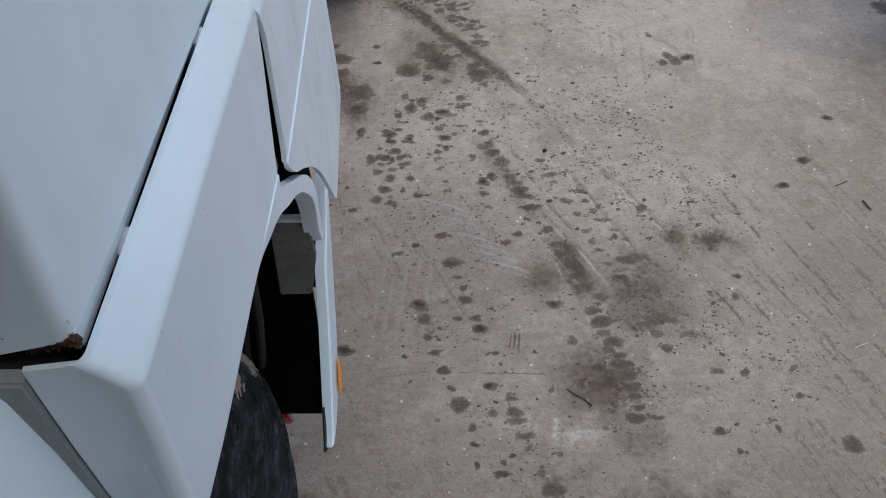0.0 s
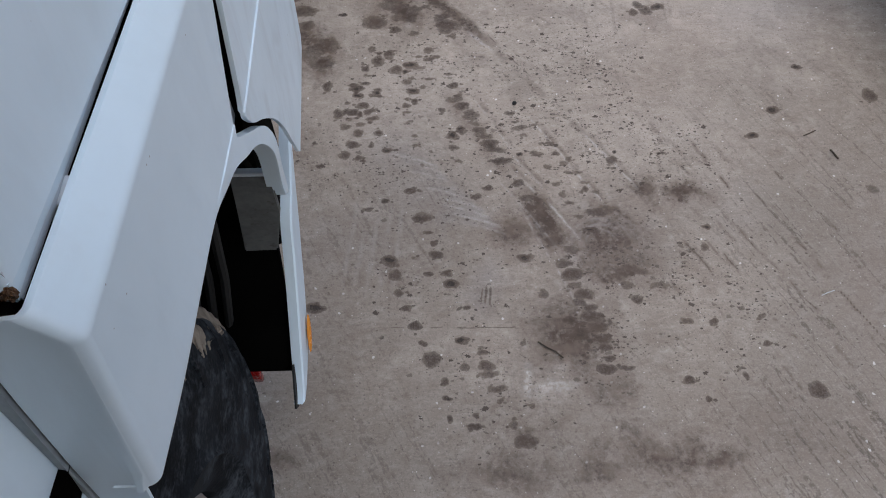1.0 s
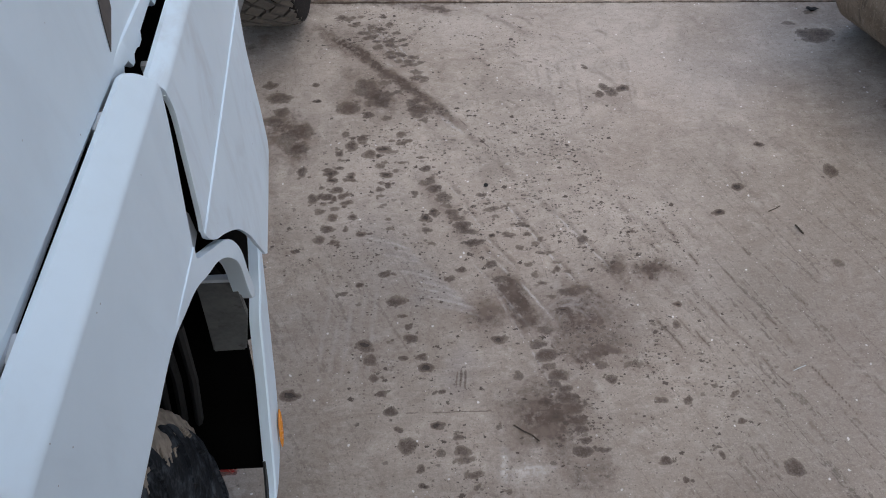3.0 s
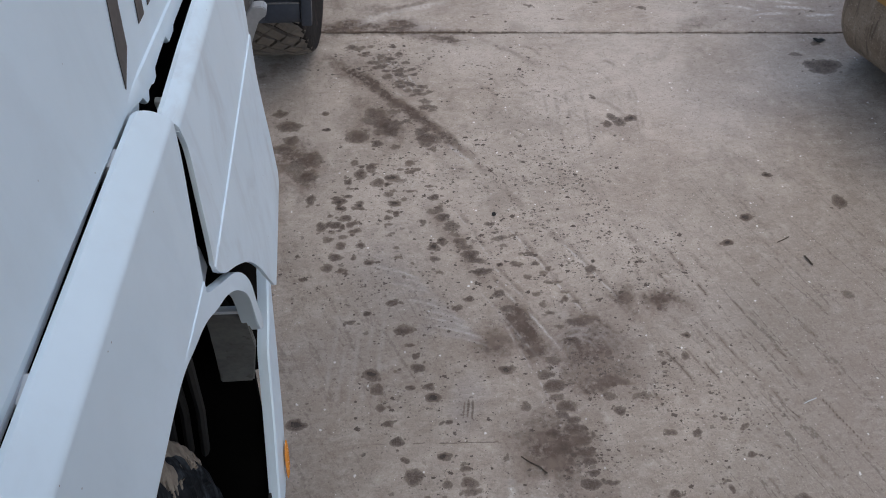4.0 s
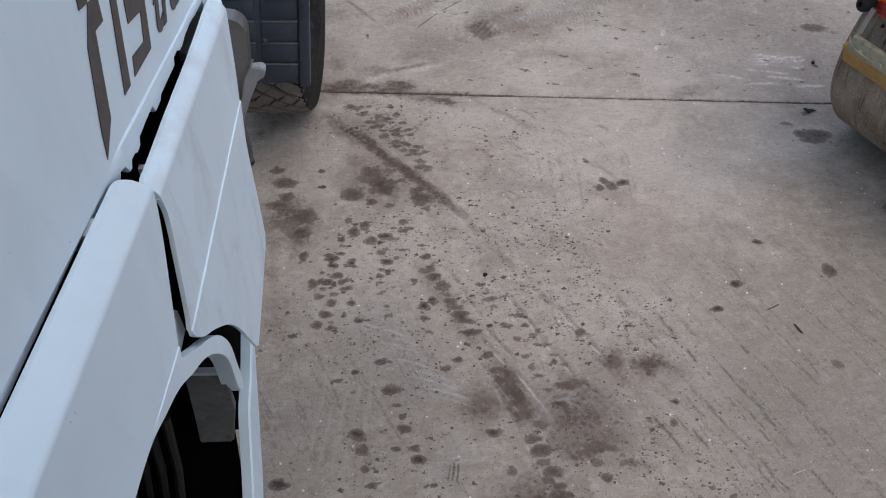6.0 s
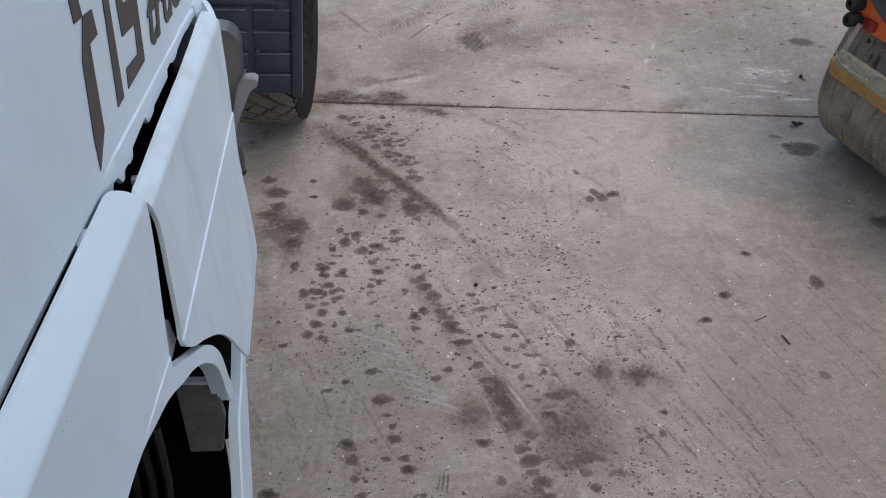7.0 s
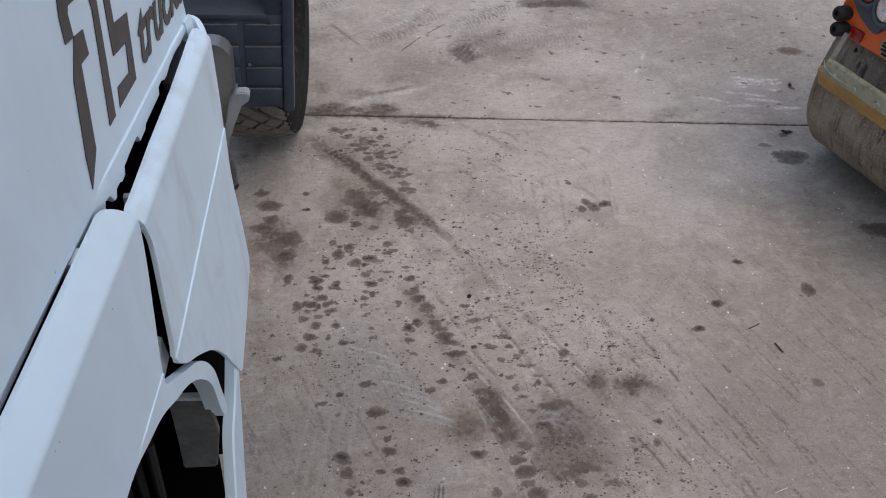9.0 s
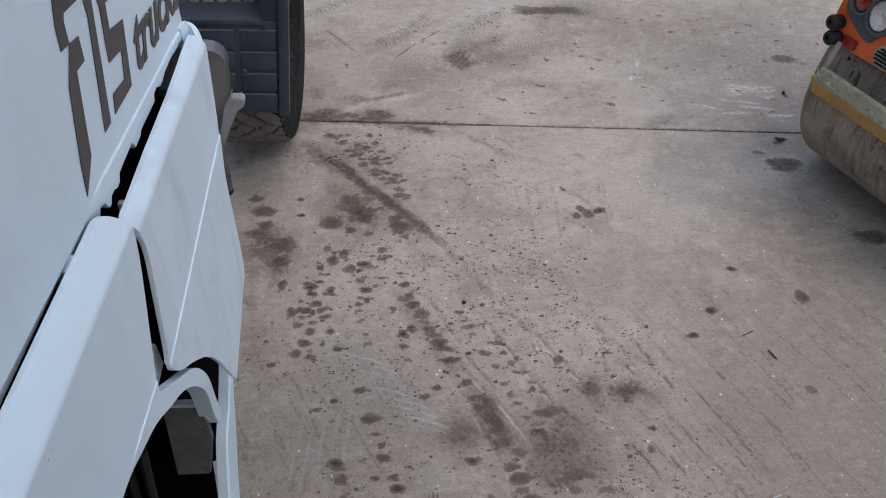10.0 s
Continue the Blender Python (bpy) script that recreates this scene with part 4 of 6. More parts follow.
    for pts in ([(1.005, 1.311), (1.052, 1.22), (1.104, 1.123), (1.159, 1.05)], [(1.159, 1.05), (1.194, 0.98), (1.233, 0.931)], [(0.88, 1.182), (0.919, 1.123), (0.956, 1.056)], [(1.291, 1.026), (1.318, 0.967), (1.352, 0.909), (1.388, 0.835)], [(1.207, 1.183), (1.252, 1.108), (1.291, 1.026)], [(0.974, 1.542), (0.99, 1.50), (1.016, 1.447)], [(1.037, 1.404), (1.05, 1.38), (1.064, 1.35)], [(0.994, 1.136), (1.01, 1.10), (1.032, 1.063)], [(1.194, 1.461), (1.21, 1.42), (1.232, 1.375)], [(1.113, 0.888), (1.13, 0.87), (1.148, 0.855)], [(1.311, 1.269), (1.33, 1.23), (1.355, 1.19)]):
        track(brown, pts, 0.0050, 0.50, 0.0, 0.8)
        track(dark, pts, 0.0016, 0.46, 0.0, 1.1)
    for _ in range(46):
        cx, cy = rng.uniform(0.80, 1.75), rng.uniform(0.70, 1.75)
        s = rng.uniform(0.3, 1.0)
        track(brown, [(cx, cy), (cx + 0.022 * s, cy - 0.045 * s), (cx + 0.05 * s, cy - 0.09 * s)], rng.uniform(0.002, 0.005), rng.uniform(0.3, 0.6), 0.0, 1.0)
    # near stains, the widest also darkening the ground towards the viewer
    for cx, cy, rx, ry, k in ((0.558, 0.533, 0.086, 0.045, 0.85), (0.700, 0.550, 0.09, 0.05, 0.95), (0.790, 0.556, 0.079, 0.050, 0.95), (0.888, 0.531, 0.064, 0.036, 1.0), (0.66, 0.60, 0.05, 0.04, 0.7), (0.33, 0.50, 0.09, 0.04, 0.85), (0.20, 0.52, 0.08, 0.03, 0.5), (-0.24, 0.57, 0.04, 0.04, 0.8), (0.45, 0.60, 0.40, 0.14, 0.35), (1.05, 0.60, 0.30, 0.14, 0.4), (0.37, 0.598, 0.03, 0.022, 0.9), (0.82, 0.47, 0.09, 0.03, 0.5), (0.75, 0.50, 0.35, 0.10, 0.35)):
        spot(brown, cx, cy, rx, ry, k, 0.0, True)
    # how thickly small drips lie
    for cx, cy, rx, ry, k in ((0.555, 1.861, 0.22, 0.19, 0.24), (0.674, 1.548, 0.20, 0.21, 0.26), (0.455, 1.575, 0.20, 0.21, 0.18), (0.88, 1.457, 0.15, 0.13, 0.20), (0.697, 1.096, 0.13, 0.09, 0.22), (0.828, 1.093, 0.10, 0.09, 0.22), (0.201, 1.892, 0.24, 0.22, 0.16), (-0.051, 1.518, 0.18, 0.18, 0.14), (0.093, 2.451, 0.18, 0.14, 0.20), (0.266, 1.347, 0.21, 0.17, 0.10), (0.95, 1.00, 0.20, 0.20, 0.14), (0.533, 2.30, 0.18, 0.20, 0.12), (0.228, 1.05, 0.24, 0.12, 0.10), (0.62, 0.85, 0.10, 0.12, 0.20), (0.30, 0.75, 0.14, 0.16, 0.12), (0.70, 1.75, 0.10, 0.20, 0.22)):
        spot(drops, cx, cy, rx, ry, 1.05 * k, 0.0, True)
    np.maximum(drops, 0.008, out=drops)
    # tints over the slab: rusty film, far lightening, dirtier where wheels were dragged
    wide = smooth_field(rng, x + bx, y + by, 0.25)
    scores_and_shade = np.clip((x - 0.62) / 0.55, 0, 1) * np.clip((2.05 - y) / 0.75, 0, 1) * np.clip(0.85 + 0.35 * wide, 0.0, 1.0)
    # shade beside the truck and towards the viewer, painted into the slab
    scores_and_shade = np.maximum(scores_and_shade, 0.55 * np.clip((0.42 - x) / 0.25, 0, 1) * np.clip((1.75 - y) / 0.4, 0, 1) * np.clip(0.8 + 0.45 * wide, 0, 1))
    scores_and_shade = np.maximum(scores_and_shade, 0.5 * np.clip((1.15 - y) / 0.5, 0, 1) * np.clip(0.8 + 0.4 * wide, 0, 1))
    for cx, cy, rx, ry, k in ((0.62, 2.42, 0.22, 0.14, 0.55), (0.86, 1.75, 0.14, 0.10, 0.45), (0.95, 2.35, 0.10, 0.14, 0.35), (1.06, 1.95, 0.08, 0.10, 0.4), (0.36, 1.20, 0.08, 0.06, 0.5), (0.34, 1.58, 0.10, 0.14, 0.45), (0.83, 1.31, 0.08, 0.04, 0.5), (0.24, 2.95, 0.2, 0.15, 0.5), (0.02, 2.32, 0.2, 0.12, 0.35), (0.9, 2.75, 0.3, 0.1, 0.35)):
        spot(red, cx, cy, rx, ry, k, 0.0, True)
    np.maximum(red, 0.30 * np.clip(2 * smooth_field(rng, x + bx, y + by, 0.20) - 0.4, 0, 1), out=red)
    # far slab lightened in colour for sky sheen, also offsetting the roller's shade
    far_light = np.clip(0.30 + 0.5 * smooth_field(rng, x + bx, 1.3 * (y + by), 0.3), 0, 1) * np.clip((y - 1.25) / 0.9, 0, 1) * np.clip((2.3 - x) / 0.6, 0, 1)
    for cx, cy, rx, ry, k in ((1.55, 1.00, 0.35, 0.45, 0.34), (1.85, 3.15, 0.40, 0.35, 0.42), (1.45, 3.25, 0.25, 0.2, 0.3), (1.60, 3.05, 0.30, 0.10, 0.35), (1.95, 2.85, 0.25, 0.2, 0.35), (1.35, 2.95, 0.10, 0.05, 0.35)):
        spot(brown, cx, cy, rx, ry, k, 0.0, True)
        spot(blue, cx + 0.1, cy - 0.1, rx, ry, k, 0.0, True)
    np.maximum(brown, 0.22 * np.clip(2 * smooth_field(rng, x + bx, 1.6 * (y + by) + 0.35 * x, 0.16) - 0.5, 0, 1), out=brown)

    # the joint: a dark dirty groove with chipped lips
    for a, b, w, k in ((-0.5, 0.60, 0.0040, 0.95), (0.55, 2.44, 0.0026, 0.80)):
        for s in range(6):
            p, q = a + (b - a) * s / 6 - 0.02, a + (b - a) * (s + 1) / 6 + 0.02
            track(dark, [(p, JOINT + JOINT_SLOPE * p), (0.5 * (p + q), JOINT + JOINT_SLOPE * 0.5 * (p + q)), (q, JOINT + JOINT_SLOPE * q)], w, k, 0.0, 0.25)
    track(brown, [(-0.4, JOINT + 0.018), (0.0, JOINT), (0.48, JOINT - 0.016)], 0.012, 0.8, 0.0, 0.5)
    track(brown, [(0.7, JOINT - 0.026), (1.5, JOINT - 0.056), (2.4, JOINT - 0.09)], 0.007, 0.4, 0.0, 0.8)
    gap = np.abs(V.ravel() - JOINT) + 0.0012 * smooth_field(rng, x, y, 0.02)
    z = 0.0012 * smooth_field(rng, x, y, 0.4) - 0.012 * np.clip(1.3 - gap / 0.0032, 0, 1)
    z -= 0.004 * np.clip(smooth_field(rng, x, y, 0.05), 0, 1) * np.clip(1.0 - gap / 0.012, 0, 1)
    inner = np.stack([x, y, z], 1)
    far = 400.0
    x0, x1, v0, v1 = xs[0], xs[-1], vs[0], vs[-1]
    rim = [(-far, -far), (x0, -far), (x1, -far), (far, -far), (-far, v0), (far, v0), (-far, v1), (far, v1), (-far, far), (x0, far), (x1, far), (far, far)]
    outer = np.array([(a, b + JOINT_SLOPE * a, 0.0) for a, b in rim])
    verts = np.concatenate([inner, outer])
    i = np.arange((ny - 1) * (nx - 1))
    r, c = i // (nx - 1), i % (nx - 1)
    quads = np.stack([r * nx + c, r * nx + c + 1, (r + 1) * nx + c + 1, (r + 1) * nx + c], 1)
    n = nx * ny
    q00, q10, q01, q11 = 0, nx - 1, (ny - 1) * nx, ny * nx - 1
    ring = [(n, n + 1, q00, n + 4), (n + 1, n + 2, q10, q00), (n + 2, n + 3, n + 5, q10), (n + 4, q00, q01, n + 6), (q10, n + 5, n + 7, q11), (n + 6, q01, n + 9, n + 8), (q01, q11, n + 10, n + 9), (q11, n + 7, n + 11, n + 10)]
    quads = np.concatenate([quads, np.array(ring)]).astype(np.int32)
    data = bpy.data.meshes.new("ground")
    data.vertices.add(len(verts))
    data.vertices.foreach_set("co", verts.astype(np.float32).ravel())
    data.loops.add(quads.size)
    data.loops.foreach_set("vertex_index", quads.ravel())
    data.polygons.add(len(quads))
    data.polygons.foreach_set("loop_start", np.arange(0, quads.size, 4, dtype=np.int32))
    data.update(calc_edges=True)
    data.validate()
    border = np.clip(np.minimum(np.minimum(X.ravel() - SHEET[0], SHEET[1] - X.ravel()), np.minimum(V.ravel() - SHEET[2], SHEET[3] - V.ravel())) / 0.22, 0, 1)
    for name, four in (("marks", (dark, brown, pale, drops)), ("wear_and_light", (scores_and_shade, red, blue, far_light))):
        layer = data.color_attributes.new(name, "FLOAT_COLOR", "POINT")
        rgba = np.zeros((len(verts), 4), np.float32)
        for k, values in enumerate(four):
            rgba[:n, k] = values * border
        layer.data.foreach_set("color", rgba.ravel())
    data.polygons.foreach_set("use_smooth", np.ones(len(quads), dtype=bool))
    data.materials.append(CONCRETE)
    return tagged(new("ground", data), "weathered grey concrete yard with oil drips and tyre marks", "ground", kind="structure")


yard()

# ---- the white truck ----
FACE = -0.078          # outer face of the arch panels
WALL = -0.110          # outer face of the cab side
truck = thing("truck", pose(-1.2, 1.4, 0), "white truck with wheel arch panels, amber marker and grey logo", "truck")
TO_TRUCK = Matrix.Translation((1.2, -1.4, 0))


def truck_part(name, bm, material, label="", parent=None, smooth=35, crisp=180):
    """A part of the truck, modelled at its place in the yard."""
    bmesh.ops.transform(bm, matrix=TO_TRUCK, verts=bm.verts)
    return part(name, bm, material, parent or truck, label, smooth, crisp)


def pressed_panel(outline, cuts, shape, thickness, edge=0.004, facets=3):
    """A sheet panel seen from the side: its outline (y, z), cut along lines, its face moved in x by shape(y, z)."""
    bm = bmesh.new()
    bm.faces.new([bm.verts.new((0, y, z)) for y, z in outline])
    for point, normal in cuts:
        bmesh.ops.bisect_plane(bm, geom=bm.verts[:] + bm.edges[:] + bm.faces[:], plane_co=point, plane_no=normal)
    front = bm.faces[:]
    back = bmesh.ops.extrude_face_region(bm, geom=front)
    moved = [v for v in back["geom"] if isinstance(v, bmesh.types.BMVert)]
    for v in moved:
        v.co.x = -thickness
    bm.normal_update()
    if edge:
        rim = [e for e in bm.edges if len(e.link_faces) == 2 and abs(e.verts[0].co.x) < 1e-6 and abs(e.verts[1].co.x) < 1e-6
               and e.calc_face_angle(0.0) > 1.0]
        bmesh.ops.bevel(bm, geom=rim, offset=edge, segments=facets, affect="EDGES", profile=0.5, clamp_overlap=True)
    for v in bm.verts:
        v.co.x += shape(v.co.y, v.co.z)
    return bm


def ease(t):
    t = min(max(t, 0.0), 1.0)
    return t * t * (3 - 2 * t)


def arch_panel():
    tail = curve([(0.598, 1.271), (0.638, 1.229), (0.696, 1.168), (0.727, 1.111), (0.752, 1.030), (0.772, 0.950), (0.776, 0.915)], 5)
    under = curve([(0.752, 0.920), (0.735, 1.000), (0.710, 1.088), (0.677, 1.152), (0.640, 1.197), (0.600, 1.230), (0.555, 1.269), (0.506, 1.295), (0.450, 1.317), (0.367, 1.330), (0.270, 1.344), (0.1715, 1.368)], 4)
    shut = curve([(0.650, 1.5108), (0.664, 1.5045), (0.674, 1.490), (0.676, 1.468), (0.659, 1.422), (0.631, 1.367), (0.593, 1.293), (0.591, 1.281)], 5)
    top = [(0.2297, 1.5700), (0.29, 1.5615), (0.36, 1.5517), (0.50, 1.5319)]
    front = [(0.231 - (1.575 - z) * 0.263, z) for z in (1.385, 1.45, 1.50, 1.535, 1.560)]
    outline = top + shut_points(shut) + shut_points(tail) + [(0.766, 0.902)] + shut_points(under) + front
    lean = (0, 0.15, 1)
    cuts = [((0, 0, c), lean) for c in (1.5750, 1.5765, 1.5778, 1.5790, 1.5802, 1.5815, 1.5830)]
    cuts += [((0, 0, 1.3976), (0, 0.167, 1)), ((0, 0, 1.3966), (0, 0.167, 1))]
    cuts += [((0, 0.231 + d, 1.575), (0, 1, -0.263)) for d in (0.0004, 0.0012, 0.0024, 0.0040, 0.0060, 0.0085, 0.0115)]
    cuts += [((0, 0, z), (0, 0, 1)) for z in (1.12, 1.06, 1.0, 0.95)] + [((0, y, 0), (0, 1, 0)) for y in (0.47, 0.49, 0.505, 0.52)]

    def shape(y, z):
        rise = z + 0.15 * y - 1.579
        slope = 1.07 - 0.63 * (y - 0.2415)
        x = FACE - slope * (max(rise, 0.0) if abs(rise) > 0.004 else (rise + 0.004) ** 2 / 0.016)
        d = min(max((y - 0.231 + (1.575 - z) * 0.263) / 0.0115, 0.0), 1.0)
        x -= 0.0115 * (1 - math.sqrt(1 - (1 - d) ** 2))
        if z + 0.167 * y < 1.3971:
            x += 0.0016 * ease((y - 0.47) / 0.05)
        return x - 0.016 * ease((1.12 - z) / 0.2)

    return pressed_panel(outline, cuts, shape, 0.005, 0.002), shape


def shut_points(points):
    return [(p[0], p[1]) for p in points]


def rear_arch_panel():
    arch = curve([(0.637, 1.261), (0.644, 1.244), (0.663, 1.216), (0.703, 1.174), (0.754, 1.110), (0.790, 1.043), (0.813, 0.982), (0.836, 0.922)], 5)
    low = [(0.846, 0.909), (0.90, 0.925), (0.953, 0.941), (1.028, 0.968)]
    back = curve([(1.040, 0.985), (1.046, 1.06), (1.050, 1.18), (1.064, 1.235), (1.083, 1.285), (1.097, 1.335), (1.106, 1.375), (1.112, 1.400), (1.1145, 1.414), (1.1135, 1.4225), (1.108, 1.4265), (1.094, 1.4285), (1.062, 1.4318)], 4)
    top = [(1.03, 1.4345), (0.94, 1.4432), (0.82, 1.4566), (0.715, 1.4685)]
    shut = curve([(0.700, 1.4705), (0.690, 1.4690), (0.687, 1.455), (0.690, 1.416), (0.670, 1.348), (0.649, 1.283)], 5)
    outline = shut_points(arch) + low + shut_points(back) + top + shut_points(shut)
    lean = (0, 0.12, 1)
    cuts = [((0, 0, c), lean) for c in (1.5360, 1.5390, 1.5410, 1.5430, 1.5450, 1.5470, 1.5500)]
    cuts += [((0, 0, 1.2652), (0, 0, 1)), ((0, 0, 1.2640), (0, 0, 1)), ((0, 0, 0.975), (0, 0.9, -1))]

    def shape(y, z):
        rise = z + 0.12 * y - 1.543
        slope = 0.0205 / (0.0115 + 0.019 * (y - 0.68))
        x = FACE - min(slope, 1.4) * (max(rise, 0.0) if abs(rise) > 0.007 else (rise + 0.007) ** 2 / 0.028)
        if z < 1.2646:
            x += 0.0022
        return x

    return pressed_panel(outline, cuts, shape, 0.005, 0.002), shape


def flange(points, shape, depth, gauge=0.004):
    """A return flange turned inwards along an edge (y, z) of a pressed panel."""
    bm = bmesh.new()
    rows = []
    for i, p in enumerate(points):
        a, c = points[max(i - 1, 0)], points[min(i + 1, len(points) - 1)]
        way = Vector((c[0] - a[0], c[1] - a[1])).normalized()
        side = Vector((way.y, -way.x)) * gauge
        x = shape(p[0], p[1]) - 0.002
        rows.append([bm.verts.new((x - u, p[0] + side.x * k, p[1] + side.y * k)) for u, k in ((0, 0), (depth, 0), (depth, 1), (0, 1))])
    for one, two in zip(rows, rows[1:]):
        for k in range(4):
            bm.faces.new((one[k], one[(k + 1) % 4], two[(k + 1) % 4], two[k]))
    bm.faces.new(rows[0])
    bm.faces.new(rows[-1][::-1])
    return bm


bm, bend = arch_panel()
arch = truck_part("wheel_arch_panel", bm, PAINT, "white pressed steel wheel arch panel with dust specks", crisp=3)
under = shut_points(curve([(0.766, 0.902), (0.752, 0.920), (0.735, 1.000), (0.710, 1.088), (0.677, 1.152), (0.640, 1.197), (0.600, 1.230), (0.555, 1.269), (0.506, 1.295), (0.450, 1.317), (0.367, 1.330), (0.270, 1.344), (0.175, 1.364)], 5))
truck_part("arch_flange", flange(under, bend, 0.024), PAINT, "", arch)
edge = shut_points(curve([(0.6735, 1.482), (0.675, 1.466), (0.659, 1.422), (0.631, 1.367), (0.593, 1.293), (0.598, 1.271), (0.638, 1.229), (0.696, 1.168), (0.727, 1.111), (0.752, 1.030), (0.772, 0.950), (0.776, 0.915)], 5))
truck_part("rear_flange", flange(edge, bend, 0.012), PAINT, "", arch)
bm = bmesh.new()
box(bm, -0.135, -0.098, 0.588, 0.668, 1.225, 1.272, 0.004)
truck_part("joint_bracket", bm, PAINT_SHADED, "white bracket behind the joint of both panels")
bm, bend = rear_arch_panel()
arch = truck_part("rear_arch_panel", bm, PAINT_FILM, "white lower corner panel with grey wiped road film", crisp=3)
edge = shut_points(curve([(0.6865, 1.450), (0.690, 1.416), (0.670, 1.348), (0.649, 1.283), (0.637, 1.261), (0.644, 1.244), (0.663, 1.216), (0.703, 1.174), (0.754, 1.110), (0.790, 1.043), (0.813, 0.982), (0.846, 0.909)], 5))
truck_part("front_flange", flange(edge[::-1], bend, 0.004), PAINT_FILM, "", arch)


def cab_side():
    """Cab side with its door jamb, leaning back, and a rounded rear corner."""
    bm = bmesh.new()
    plan = [(-0.75, 0.004), (-0.30, 0.001), (-0.20, 0.0), (-0.124, 0.0), (-0.1195, 0.0006), (-0.1155, 0.0022), (-0.1125, 0.0050), (-0.1105, 0.0090), (-0.110, 0.014), (-0.110, 0.05), (-0.110, 0.12)]
    plan += [(-0.110, 0.12 + 0.105 * k) for k in range(1, 8)] + [(-0.1105, 0.888), (-0.113, 0.900), (-0.120, 0.908), (-0.135, 0.911), (-0.75, 0.913)]
    rows = []
    for up in (0.0, 0.02, 0.05, 0.12, 0.25, 0.5, 0.9, 1.35):
        row = []
        for px, py in plan:
            y = 0.238 + py
            z = 1.632 - 0.187 * y + up
            z -= 0.36 * min(max(-0.112 - px, 0.0), 0.10) if py < 0.1 else 0.0
            y += 0.33 * up * max(0.0, 1 - py / 0.8)
            row.append(bm.verts.new((px, y, z)))
        rows.append(row)
    for one, two in zip(rows, rows[1:]):
        for k in range(len(plan) - 1):
            bm.faces.new((one[k], one[k + 1], two[k + 1], two[k]))
    rim = rows[0]
    lips = [bm.verts.new(v.co + Vector((-0.006 if -0.113 < v.co.x else 0.0, 0.006 if v.co.y < 0.26 else 0.0, 0.003))) for v in rim]
    for k in range(len(rim) - 1):
        bm.faces.new((rim[k + 1], rim[k], lips[k], lips[k + 1]))
    return bm


truck_part("cab_side", cab_side(), PAINT, "smooth white cab side with a folded door jamb", smooth=60)


def hem():
    """Sealed hem under the cab side, ragged towards the rear."""
    low = [(0.244, 1.562), (0.30, 1.556), (0.334, 1.549), (0.464, 1.529), (0.56, 1.510), (0.64, 1.489), (0.70, 1.476), (0.78, 1.469), (0.86, 1.459), (0.92, 1.449), (1.02, 1.441), (1.10, 1.424)]
    rng = random.Random(12)
    bm = bmesh.new()
    rows = []
    y, notch = 0.244, 0.0
    while y < 1.10:
        i = max(k for k in range(len(low)) if low[k][0] <= y)
        (ya, za), (yb, zb) = low[i], low[min(i + 1, len(low) - 1)]
        z = za + (zb - za) * (y - ya) / max(yb - ya, 1e-6)
        if y > 0.62 and rng.random() < 0.30:
            notch = rng.choice((0.0, 0.0, 0.004, 0.008, -0.004)) * (1.0 if y < 0.95 else 0.4)
        top = max(1.634 - 0.187 * y, z + 0.004)
        z = min(z + (notch if y > 0.62 else 0.0), top - 0.003)
        roll = ease((y - 0.62) / 0.12)
        top += 0.012 * ease((y - 0.60) / 0.12)
        z = min(z + (0.003 + 0.005 * ease((y - 0.36) / 0.12)) * (1 - roll), top - 0.003)
        rows.append([bm.verts.new((WALL + u * roll - 0.004 * (1 - roll) * k, y, h)) for u, k, h in ((0.0, 0.2, top), (0.0026, 0.3, top - 0.0015), (0.0036, 0.6, 0.5 * (top + z)), (0.0026, 1.0, z + 0.002), (-0.0015, 1.4, z), (-0.008, 2.0, z + 0.002), (-0.008, 2.0, top))])
        y += 0.006
    for one, two in zip(rows, rows[1:]):
        for k in range(7):
            bm.faces.new((one[k], one[(k + 1) % 7], two[(k + 1) % 7], two[k]))
    bm.faces.new(rows[0])
    bm.faces.new(rows[-1][::-1])
    return bm


truck_part("hem", hem(), PAINT, "white sealed hem with a ragged lower edge", smooth=50)

# the painted step under the cab side, seen through the panel gap
bm = bmesh.new()
high = []
for k in range(24):
    y = 0.247 + 0.0239 * k
    top, deep = 1.634 - 0.187 * y + 0.010, 0.0352 - 0.045 * (y - 0.25)
    high.append([bm.verts.new((WALL - u, y, top - d)) for u, d in ((0.0015, 0.0), (0.0015, 0.014), (0.0030, 0.018), (0.0034, 0.5 * deep + 0.009), (0.0042, deep), (0.016, deep + 0.002), (0.012, 0.0))])
for one, two in zip(high, high[1:]):
    for k in range(7):
        bm.faces.new((one[k], one[(k + 1) % 7], two[(k + 1) % 7], two[k]))
bm.faces.new(high[0])
bm.faces.new(high[-1][::-1])
truck_part("sill_step", bm, PAINT_SHADED, "blue-white painted step below the cab side", smooth=60)

# the channel behind the panels, its shade put in as black, with clips and end fill
bm = bmesh.new()
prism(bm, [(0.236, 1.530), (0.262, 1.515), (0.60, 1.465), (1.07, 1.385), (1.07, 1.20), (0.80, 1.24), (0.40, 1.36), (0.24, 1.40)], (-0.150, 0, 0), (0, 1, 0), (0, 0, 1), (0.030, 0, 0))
truck_part("gap_shade_backing", bm, LINER_SHADE, "black backing put in as the panel gap's shade")
